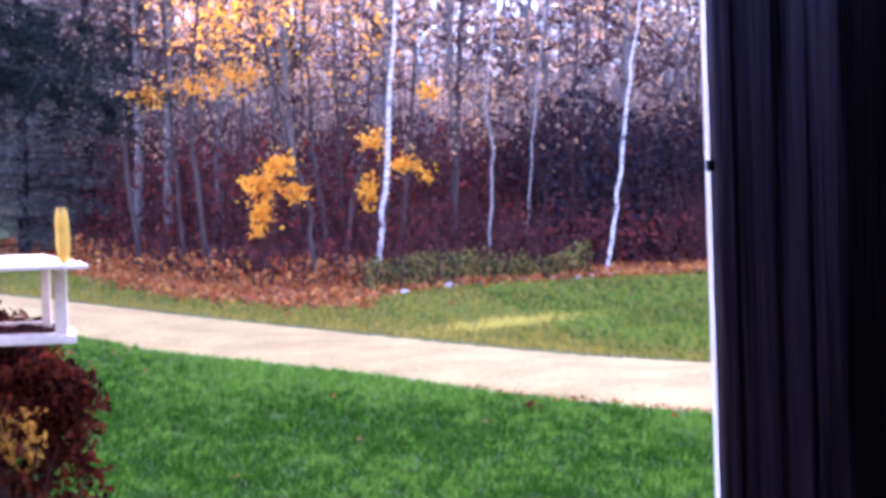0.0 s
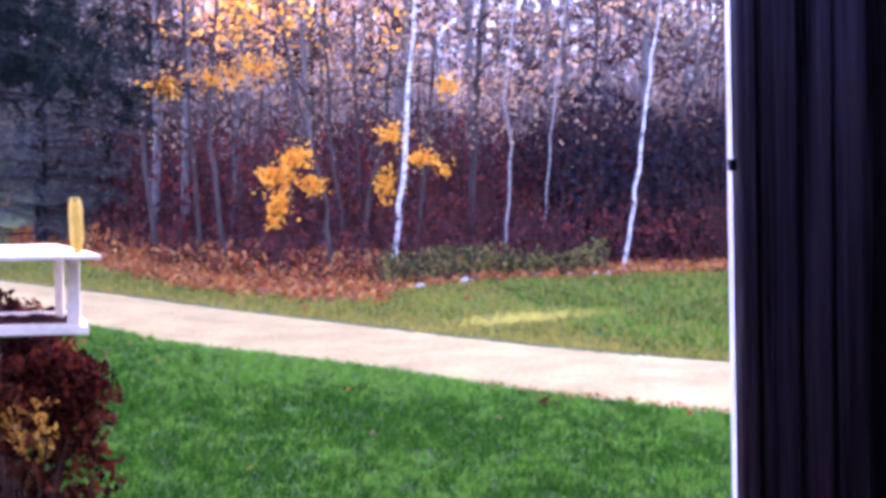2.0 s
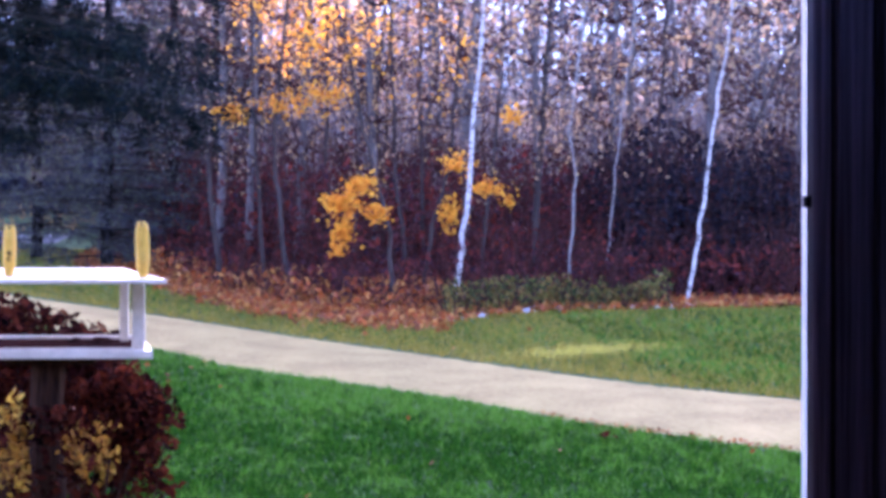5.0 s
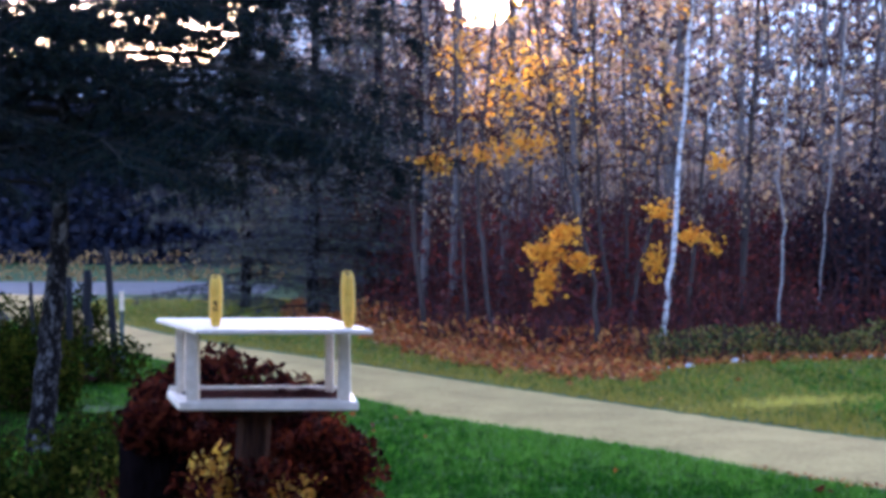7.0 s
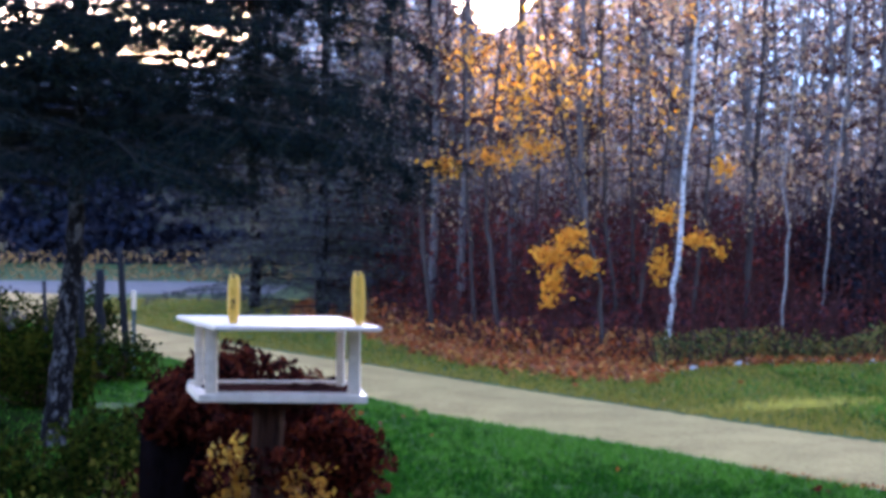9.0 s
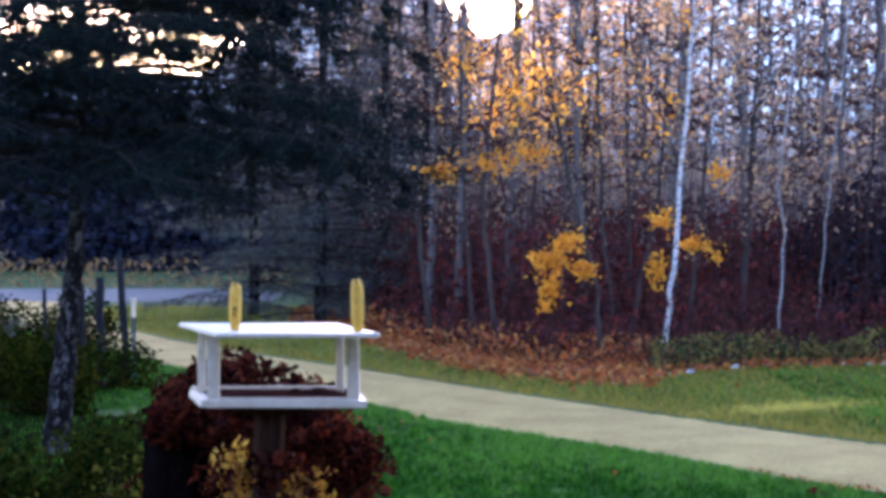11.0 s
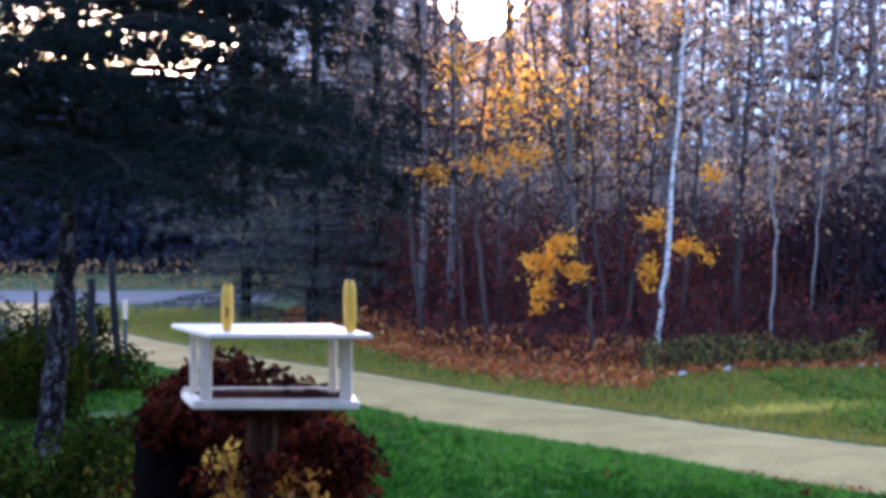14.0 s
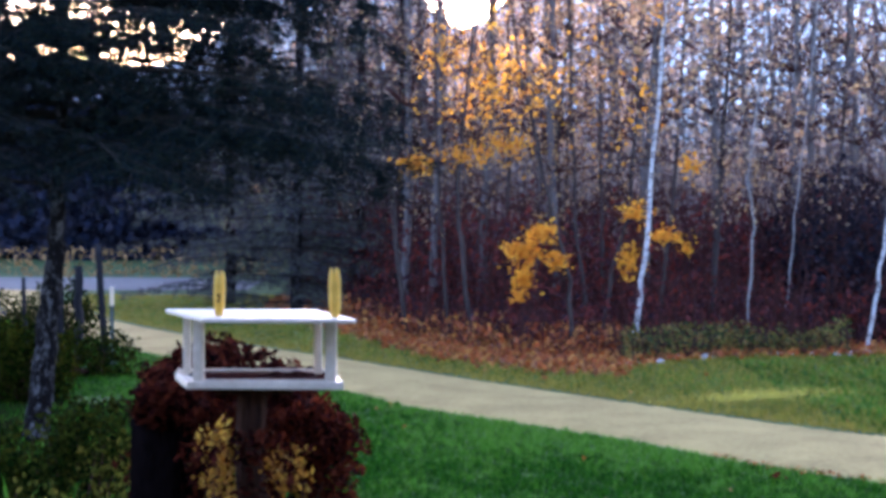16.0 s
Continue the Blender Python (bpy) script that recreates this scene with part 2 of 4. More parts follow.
# ---- ground, road, drive ----
def sheet(name, outline, z, material, label, category):
    bm = bmesh.new()
    bm.faces.new([bm.verts.new((x, y, z)) for x, y in outline])
    bmesh.ops.triangulate(bm, faces=bm.faces[:])
    ob = part(name, bm, material, None)
    return tagged(ob, label, category, kind="structure")


bm = bmesh.new()
bmesh.ops.create_grid(bm, x_segments=60, y_segments=60, size=1500)
tagged(part("ground", bm, M_EARTH, None), "green autumn lawn and earth reaching the horizon", "ground", kind="structure")

# the drive's two edges, from far to near
FAR_EDGE = [(-9.5, 42.5), (-7.9, 38.0), (-6.0, 32.8), (-3.8, 28.8), (-1.2, 25.1), (0.8, 22.05), (2.56, 19.6), (4.15, 17.55), (5.25, 16.5), (9.0, 12.6), (16, 6.0)]
NEAR_EDGE = [(-13.0, 42.5), (-8.4, 33.5), (-4.35, 25.9), (-0.93, 20.6), (-0.1, 19.0), (1.5, 17.1), (2.2, 16.2), (3.02, 14.9), (4.29, 13.5), (8.0, 9.6), (14, 3.2)]


def along(edge, q):
    """A point at the share q of an edge, smoothed."""
    t = q * (len(edge) - 1)
    i = min(int(t), len(edge) - 2)
    f = t - i
    p0, p1, p2, p3 = (Vector(edge[max(0, min(len(edge) - 1, i + k))]) for k in (-1, 0, 1, 2))
    return 0.5 * ((2 * p1) + (p2 - p0) * f + (2 * p0 - 5 * p1 + 4 * p2 - p3) * f * f + (3 * p1 - p0 - 3 * p2 + p3) * f ** 3)


rng = np.random.default_rng(3)
verts, faces = [], []
NQ, NA = 240, 10
for i in range(NQ + 1):
    a, b = along(FAR_EDGE, i / NQ), along(NEAR_EDGE, i / NQ)
    a = a + (a - b).normalized() * rng.normal() * 0.03
    b = b + (b - a).normalized() * rng.normal() * 0.04
    for k in range(NA + 1):
        p = a.lerp(b, k / NA)
        crown = 0.012 + 0.03 * math.sin(math.pi * k / NA) + 0.006 * noise.noise((p.x * 2, p.y * 2, 0))
        verts.append((p.x, p.y, crown if 0 < k < NA else -0.01))
for i in range(NQ):
    for k in range(NA):
        o = i * (NA + 1) + k
        faces.append((o, o + NA + 1, o + NA + 2, o + 1))
tagged(put("gravel_drive", mesh_of("gravel_drive", verts, faces, M_GRAVEL, True)), "pale sandy gravel drive curving past the woods", "drive", kind="structure")

sheet("road", [(-60, 40.8), (-6.4, 42.8), (-4.5, 43.2), (-4.5, 49.0), (-7.7, 49.4), (-60, 47.0)], 0.015, M_ASPHALT, "pale grey road running across beyond the spruces", "road")
# gravel in shade at the drive's mouth, put in as a darker sheet
sheet("shade_shoulder", [(-26, 41.9), (-12.7, 42.4), (-8.2, 33.6), (-12.0, 34.5)], 0.008, M_LITTER, "brown sheet beside the drive's mouth, standing in for shaded gravel", "dirt")
WOOD_EDGE = [(-3.5, 37), (-1.3, 30.0), (0.1, 26.0), (0.9, 24.9), (1.7, 23.7), (2.6, 23.6), (3.2, 24.8), (4.4, 25.6), (6.1, 26.0), (8.4, 26.3), (14, 27.0), (30, 28), (30, 90), (-3.5, 90)]
sheet("forest_floor", WOOD_EDGE, 0.012, M_LITTER, "brown forest floor covered in fallen leaves", "forest floor")


SPRUCE_FOOT = (-3.86, 16.47)
# the spruce's shade on the ground, painted as a dark sheet
M_SPRUCESHADE = surface("spruce_shade_soil", (0.004, 0.005, 0.002), (0.018, 0.020, 0.006), 3.0, 0.97, 0.6, 40)
sheet("spruce_shade", [(SPRUCE_FOOT[0] + r * math.cos(a), SPRUCE_FOOT[1] + 1.15 * r * math.sin(a)) for a, r in ((k * math.pi / 20, 2.9 + 0.35 * math.sin(k * 1.7) + 0.25 * math.sin(k * 3.1)) for k in range(40))], 0.010, M_SPRUCESHADE, "dark ground sheet under the spruce, standing in for its shade", "needle litter")


def wood_edge_y(x):
    for (x0, y0), (x1, y1) in zip(WOOD_EDGE[:11], WOOD_EDGE[1:11]):
        if x0 <= x <= x1:
            return y0 + (y1 - y0) * (x - x0) / (x1 - x0)
    return 30.0


def drive_span(x):
    """The drive's near and far y at x."""
    out = []
    for edge in (NEAR_EDGE, FAR_EDGE):
        for (x0, y0), (x1, y1) in zip(edge, edge[1:]):
            if x0 <= x <= x1:
                out.append(y0 + (y1 - y0) * (x - x0) / (x1 - x0))
                break
        else:
            out.append(0)
    return out


def blades(spots, height, width, rng):
    n = len(spots)
    c = np.asarray(spots)
    an = rng.uniform(0, math.pi, n)
    w = width * rng.uniform(0.6, 1.3, n)
    h = height * rng.uniform(0.5, 1.3, n) * np.array([1 + 0.7 * noise.noise((a * 5, b * 2.5, 4)) for a, b in c])
    dx, dy = np.cos(an) * w / 2, np.sin(an) * w / 2
    lx, ly = rng.normal(size=n) * h * 0.45, rng.normal(size=n) * h * 0.45
    z = np.zeros(n)
    v = np.stack([np.stack([c[:, 0] - dx, c[:, 1] - dy, z], 1), np.stack([c[:, 0] + dx, c[:, 1] + dy, z], 1), np.stack([c[:, 0] + lx, c[:, 1] + ly, h], 1)], 1).reshape(-1, 3)
    return v.tolist(), np.arange(3 * n).reshape(n, 3).tolist()


near, pale, behind, dry, sunpatch = [], [], [], [], []
for _ in range(700000):
    y = rng.uniform(9, 41)
    x = rng.uniform(-0.30 * y - 0.3, min(0.40 * y + 0.3, 10))
    if rng.random() > 14 / y + 0.15:
        continue
    # grass thinned so that the painted shade shows
    if math.hypot(x - SPRUCE_FOOT[0], (y - SPRUCE_FOOT[1]) / 1.15) < 3.1 and rng.random() < 0.8:
        continue
    # left bare over the darker sheet at the drive's mouth
    if x < -8 and y > 34.0:
        continue
    lo, hi = drive_span(x)
    e = wood_edge_y(x) if x > -3.5 else 40.5
    tone = 0.75 * noise.noise((x * 0.7, y * 0.4, 3)) + 0.5 * noise.noise((x * 2.6, y * 1.5, 7)) + 0.8 * noise.noise((x * 9, y * 4.5, 9)) + 0.25 * rng.normal()
    if y < lo + 0.06 * rng.normal():
        (pale if tone > 0.22 - 0.65 * math.exp(-(lo - y) * 0.9) else near).append((x, y))
    elif hi + 0.08 * rng.normal() < y < e + 0.3:
        edge = min(y - hi, e - y)
        # streak marks a patch of sun, painted by choosing yellow blades
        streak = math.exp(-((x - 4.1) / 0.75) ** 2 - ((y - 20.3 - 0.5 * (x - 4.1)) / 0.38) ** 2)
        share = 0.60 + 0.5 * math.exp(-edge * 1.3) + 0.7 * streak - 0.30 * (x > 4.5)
        (sunpatch if rng.random() < streak * 1.3 else dry if rng.random() < share else pale if tone > 0.1 else behind).append((x, y))
for name, spots, mat_, lab in (("lawn_grass", near, F_GRASS, "short deep green lawn grass"), ("pale_lawn_grass", pale, F_PALE, "paler dewy patches of lawn grass"), ("verge_grass", behind, F_GRASS, "green grass between drive and woods"), ("dry_grass", dry, F_DRY, "yellowed dry grass along the woods"), ("sun_patch_grass", sunpatch, F_SUNPATCH, "streak of grass beyond the drive with sunlight put into its colour")):
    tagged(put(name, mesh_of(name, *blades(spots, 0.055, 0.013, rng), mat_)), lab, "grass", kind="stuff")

# fallen leaves: thick along the wood's edge, a few over the lawn
spots = []
for _ in range(20000):
    x = rng.uniform(-3.4, 12)
    wide = 1.8 if x < 2.8 else 0.8
    y = wood_edge_y(x) + abs(rng.normal()) * wide * (1 if rng.random() < 0.8 else -0.32)
    if x < 3 or rng.random() < 0.45:
        spots.append((x, y, rng.uniform(0.02, 0.10)))
tagged(put("fallen_leaves", mesh_of("fallen_leaves", *leaves(spots, 0.095, rng, 0.8), F_LITTER)), "orange and brown fallen leaves along the woods", "fallen leaves", kind="stuff")
spots = []
while len(spots) < 18:
    x, y = rng.uniform(-1, 5.5), rng.uniform(10.5, 24)
    if y < drive_span(x)[0] - 0.2 or y > drive_span(x)[1] + 0.3:
        spots.append((x, y, 0.07))
tagged(put("scattered_leaves", mesh_of("scattered_leaves", *leaves(spots, 0.07, rng, 0.8), F_LITTER)), "few dry leaves lying on the lawn", "fallen leaves", kind="stuff")
spots = [(3.03 + 0.05 * rng.normal(), 14.0 + 0.07 * rng.normal(), rng.uniform(0.03, 0.08)) for _ in range(9)]
tagged(put("leaf_clump", mesh_of("leaf_clump", *leaves(spots, 0.07, rng, 0.8), F_BURGUNDY)), "small clump of dark wilted leaves on the lawn", "fallen leaves", kind="stuff")
spots = []
for _ in range(300):
    x = rng.uniform(2.7, 5.6)
    spots.append((x, drive_span(x)[0] + 0.10 * rng.normal() + 0.03, rng.uniform(0.02, 0.04)))
tagged(put("edge_debris", mesh_of("edge_debris", *leaves(spots, 0.04, rng, 0.7), F_LITTER)), "dark twigs and dirt along the drive's edge", "debris", kind="stuff")


# ---- trees ----
def branch_set(line, rng, count, first, length, rise, twigs=8):
    """Limbs and twigs off a trunk line; returns tube lines and the twigs' ends."""
    lines, tips = [], []
    n = len(line)
    for _ in range(count):
        q = first + (1 - first) * rng.random() ** 0.9
        i = min(n - 1, int(q * (n - 1)))
        p, r = line[i]
        an = rng.uniform(0, 2 * math.pi)
        ln = length * rng.uniform(0.4, 1.0) * (1.15 - 0.6 * q)
        d = Vector((math.cos(an), math.sin(an), rise * rng.uniform(0.2, 1.3)))
        d.normalize()
        end = p + d * ln
        mid = p.lerp(end, 0.5) + Vector(rng.normal(size=3) * ln * 0.06)
        r = min(r * 0.5, 0.03)
        lines.append([(p, r), (mid, r * 0.6), (end, r * 0.25)])
        tips.append(end)
        for _ in range(twigs):
            b = mid.lerp(end, rng.random())
            e = b + Vector(rng.normal(size=3)) * ln * 0.28 + d * ln * 0.12
            lines.append([(b, r * 0.30), (e, r * 0.12)])
            if rng.random() < 0.5:
                tips.append(e)
    return lines, tips


def clumps(tips, per, spread, rng):
    t = np.array([tuple(p) for p in tips])
    c = np.repeat(t, per, 0)
    return c + rng.normal(size=c.shape) * spread


def broadleaf(name, knots, r0, bark, leaf, label, category, group, seed, limbs=18, first=0.25, length=1.4, per=6, size=0.11, r1=0.012, rise=0.7, extra=()):
    """A tree with trunk, limbs and crown; knots are world points of its trunk from foot to top."""
    g = np.random.default_rng(seed)
    foot = Vector((knots[0][0], knots[0][1], 0))
    pts = [Vector(k) - foot for k in knots]
    pts[0].z = -0.05
    line = bent(pts, r0, r1, g, 0.012 + r0 * 0.08)
    base = thing(name, foot, label, category, group)
    put("trunk", mesh_of("trunk", *tubes([line], 9), bark, True), base)
    lines, tips = branch_set(line, g, limbs, first, length, rise)
    for c, rad, n in extra:
        c = Vector(c) - foot
        i = min(range(len(line)), key=lambda k: (line[k][0] - c).length + 0.8 * max(0, line[k][0].z - c.z))
        lines.append([(line[i][0], 0.018), (line[i][0].lerp(c, 0.5) + Vector((0, 0, 0.1)), 0.011), (c, 0.005)])
    tagged(put("branching", mesh_of("branching", *tubes(lines, 3), M_TWIG), base), kind="stuff")
    cl = clumps(tips, per, 0.16, g)
    for c, rad, n in extra:
        q = g.normal(size=(int(n * 1.5), 3))
        q = q * np.array(rad) * 0.42
        q += 0.16 * np.array([tuple(noise.noise_vector((a * 5, b * 5, d * 5))) for a, b, d in q])
        cl = np.concatenate([cl, q + np.array(Vector(c) - foot)])
    put("crown", mesh_of("crown", *leaves(cl, size, g), leaf), base)
    return base


TREES = "trees of the autumn woods"
broadleaf("birch_tree", [(3.25, 26.20, -0.14), (3.39, 26.20, 1.12), (3.52, 26.20, 2.56), (3.62, 26.20, 4.09), (3.71, 26.20, 5.52), (3.86, 26.20, 8.71), (3.77, 26.20, 11.62)],
          0.046, M_BIRCH, F_AUTUMN, "white-barked birch with leaning trunk at the wood's edge", "birch tree", TREES, 11, 30, 0.5, 1.3, 8)
broadleaf("birch_tree", [(7.04, 26.80, 0.02), (7.21, 26.80, 1.01), (7.36, 26.80, 2.18), (7.50, 26.80, 3.35), (7.66, 26.80, 4.42), (7.95, 26.80, 7.86), (8.12, 26.80, 10.48)],
          0.033, M_BIRCH, F_AUTUMN, "slim white birch with dark-flecked bark leaning gently", "birch tree", TREES, 12, 24, 0.5, 1.2, 7)
broadleaf("birch_sapling", [(5.13, 27.00, 0.16), (5.23, 27.00, 1.51), (5.26, 27.00, 2.05), (5.14, 27.00, 2.68), (5.25, 27.00, 3.56), (5.38, 27.00, 4.72), (5.63, 27.00, 7.88)],
          0.019, M_PALEBARK, F_AUTUMN, "thin crooked pale birch sapling with few leaves", "birch sapling", TREES, 13, 30, 0.3, 0.8, 3, 0.085)
broadleaf("birch_sapling", [(6.22, 29.00, -0.03), (6.28, 29.00, 1.14), (6.38, 29.00, 2.39), (6.51, 29.00, 3.64), (6.62, 29.00, 4.69), (6.87, 29.00, 8.29)],
          0.020, M_PALEBARK, F_AUTUMN, "thin pale grey birch sapling among brush", "birch sapling", TREES, 14, 26, 0.3, 0.9, 2, 0.085)
# the young maple whose low boughs still hold bright leaves
broadleaf("maple_tree", [(2.29, 25.60, -0.01), (2.19, 25.60, 1.15), (1.95, 25.60, 2.06), (1.65, 25.60, 3.39), (1.35, 25.60, 4.62), (1.19, 25.60, 6.52), (1.10, 25.60, 8.56)],
          0.04, M_GREYBARK, F_ORANGE, "young maple with bright orange-yellow autumn leaves", "maple tree", TREES, 15, 22, 0.5, 1.2, 5, 0.095,
          extra=[((1.74, 25.20, 1.87), (0.22, 0.3, 0.2), 150), ((1.48, 25.20, 1.58), (0.26, 0.3, 0.22), 210), ((1.97, 25.20, 1.46), (0.18, 0.3, 0.16), 110),
                 ((1.48, 25.20, 1.17), (0.18, 0.25, 0.2), 130), ((1.40, 25.20, 0.93), (0.13, 0.2, 0.1), 60)])
broadleaf("maple_tree", [(2.87, 27.50, -0.10), (3.06, 27.50, 1.24), (3.33, 27.50, 2.13), (3.41, 27.50, 3.73), (3.49, 27.50, 5.94), (3.57, 27.50, 9.90)],
          0.04, M_GREYBARK, F_ORANGE, "young maple with orange leaves beside a birch", "maple tree", TREES, 16, 20, 0.5, 1.2, 4, 0.095,
          extra=[((3.25, 26.80, 1.40), (0.18, 0.3, 0.3), 100), ((3.33, 26.80, 2.18), (0.25, 0.3, 0.16), 80), ((3.81, 26.80, 1.79), (0.35, 0.3, 0.14), 100), ((4.16, 26.80, 1.61), (0.12, 0.2, 0.15), 40), ((4.24, 26.80, 2.92), (0.2, 0.3, 0.25), 60)])
broadleaf("maple_tree", [(0.78, 28.00, -0.10), (0.62, 28.00, 1.67), (0.51, 28.00, 2.58), (0.67, 28.00, 3.94), (0.85, 28.00, 6.01), (0.94, 28.00, 10.04)],
          0.045, M_GREYBARK, F_ORANGE, "thin maple with a band of yellow-orange leaves", "maple tree", TREES, 17, 22, 0.5, 1.3, 4, 0.085,
          extra=[((-0.15, 28.00, 2.94), (0.3, 0.3, 0.22), 120), ((0.67, 28.00, 3.08), (0.5, 0.4, 0.22), 160), ((1.39, 28.00, 3.26), (0.45, 0.4, 0.3), 130), ((1.10, 30.00, 4.53), (0.9, 0.6, 0.6), 170), ((0.33, 30.00, 4.82), (0.6, 0.6, 0.5), 90)])
broadleaf("maple_tree", [(2.60, 31.00, -0.10), (2.52, 31.00, 1.67), (2.40, 31.00, 3.2), (2.55, 31.00, 5.0), (2.70, 31.00, 7.0), (2.75, 31.00, 10.5)],
          0.04, M_GREYBARK, F_AMBER, "thin maple with a loose veil of amber leaves", "maple tree", TREES, 18, 34, 0.3, 1.7, 6, 0.075,
          extra=[((2.0, 30.6, 4.2), (0.7, 0.6, 0.7), 120), ((3.1, 30.6, 4.6), (0.8, 0.6, 0.8), 130), ((2.3, 31.0, 5.8), (1.0, 0.6, 0.7), 140), ((3.9, 31.0, 3.6), (0.7, 0.5, 0.6), 80), ((1.2, 30.6, 3.4), (0.6, 0.5, 0.4), 60)])
SLIM = "thin grey-barked young tree in the woods"
# x at the foot, at 2.2 m and at 5.2 m, y, trunk radius
for k, (xa, xb, xc, ty, r) in enumerate([
    (-0.322, -0.537, -0.825, 29, 0.05),
    (0.424, 0.257, 0.156, 28.5, 0.035),
    (1.558, 1.477, 1.463, 30, 0.04),
    (3.834, 4.088, 4.266, 28, 0.04),
    (4.895, 5.062, 5.188, 29, 0.045),
    (2.812, 2.510, 2.420, 28.5, 0.04),
    (3.175, 3.129, 3.062, 30, 0.04),
    (2.557, 2.551, 2.664, 31, 0.04),
    (8.262, 8.819, 10.009, 30, 0.04),
    (9.260, 9.798, 10.676, 32, 0.04),
    (5.031, 5.184, 5.377, 30, 0.045),
    (7.461, 7.546, 7.682, 31, 0.035)]):
    broadleaf("young_tree", [(xa, ty, 0), (xb, ty, 2.2), (xc, ty, 5.2), (xc + (xc - xb) * 0.5, ty, 9.0)], r, M_GREYBARK, F_AUTUMN, SLIM, "young tree", TREES, 30 + k, 22, 0.3, 1.1, 3, 0.075)

# the rest of the woods: a few grown kinds, copied and turned
rng = np.random.default_rng(21)
kinds = []
for k in range(6):
    h = 9 + 1.2 * k
    kinds.append(broadleaf("woodland_tree", [(0, 0, 0), (0.15 * rng.normal(), 0.1, h * 0.3), (0.3 * rng.normal(), 0, h * 0.65), (0.4 * rng.normal(), 0, h)], 0.05 + 0.010 * k, M_HAZEBARK,
                           (F_AUTUMN, F_HAZETWIG, F_HAZETWIG)[k % 3], "slender bare-limbed woodland tree with sparse autumn leaves", "woodland tree", TREES, 60 + k, 40, 0.18, 1.9, 4, 0.075))
spots = []
while len(spots) < 120:
    y = rng.uniform(29.5, 62)
    x = rng.uniform(-0.16 * y, 0.40 * y)
    if y > wood_edge_y(min(13.9, max(-3.4, x))) + 2 and x > -3 and all((x - a) ** 2 + (y - b) ** 2 > 0.8 for a, b in spots):
        spots.append((x, y))
for i, (x, y) in enumerate(spots):
    m = pose(x, y, 0, 0, 0, rng.uniform(0, 360))
    if i < 6:
        kinds[i].matrix_basis = m
    else:
        copy_thing(kinds[i % 6], m)


# ---- brush between the trunks ----
def thicket(name, x0, x1, depth0, depth1, height, n, size, leaf, label, seed, stems=400):
    g = np.random.default_rng(seed)
    x = g.uniform(x0, x1, n)
    e = np.array([wood_edge_y(min(13.9, max(-3.4, a))) for a in x])
    y = e + g.uniform(depth0, depth1, n)
    top = height * (0.65 + 0.5 * np.array([noise.noise((a * 0.9, b * 0.9, seed)) for a, b in zip(x, y)]))
    z = g.random(n) ** 1.3 * top
    base = thing(name, ((x0 + x1) / 2, float(e.mean()), 0), label, "undergrowth", kind="stuff")
    off = np.array(base.location)
    put("brush_leaves", mesh_of("brush_leaves", *leaves(np.stack([x, y, z], 1) - off, size, g), leaf), base)
    lines = []
    for _ in range(stems):
        i = g.integers(n)
        a = Vector((x[i], y[i], -0.02)) - Vector(off)
        b = a + Vector((g.normal() * 0.25, g.normal() * 0.25, g.uniform(0.5, 1.1) * height))
        lines.append([(a, 0.011), (a.lerp(b, 0.5) + Vector(g.normal(size=3) * 0.06), 0.008), (b, 0.003)])
    put("brush_stems", mesh_of("brush_stems", *tubes(lines, 4), M_TWIG), base)


thicket("undergrowth", -3.0, 3.2, 2.6, 6.0, 0.8, 5000, 0.12, F_BRUSH, "russet brush and bare stems under the trees", 71, 500)
thicket("undergrowth", -2.0, 3.2, 1.0, 4.5, 0.65, 2600, 0.12, F_LITTER, "low leaf-strewn brush at the wood's edge", 76, 250)
thicket("undergrowth", 3.2, 13.5, 0.8, 4.0, 1.3, 8000, 0.12, F_BRUSH, "reddish dark brush filling the wood's edge", 72, 900)
thicket("undergrowth", 2.9, 6.6, -0.25, 0.9, 0.66, 3600, 0.08, F_BRAMBLE, "low green and yellow brambles at the wood's edge", 73, 150)
thicket("undergrowth", -3.0, 13.5, 4.0, 14.0, 3.0, 34000, 0.14, F_BRUSH, "dense dusky brush deep in the woods", 74, 1500)
thicket("undergrowth", 6.4, 13.9, 1.7, 7.0, 3.6, 26000, 0.13, F_DARKGROWTH, "dark bluish growth at the wood's edge", 77, 300)
thicket("undergrowth", -4.0, 20.0, 14.0, 34.0, 5.2, 70000, 0.22, F_HAZETWIG, "tangled growth in the depth of the woods, haze put into its colour", 75, 900)

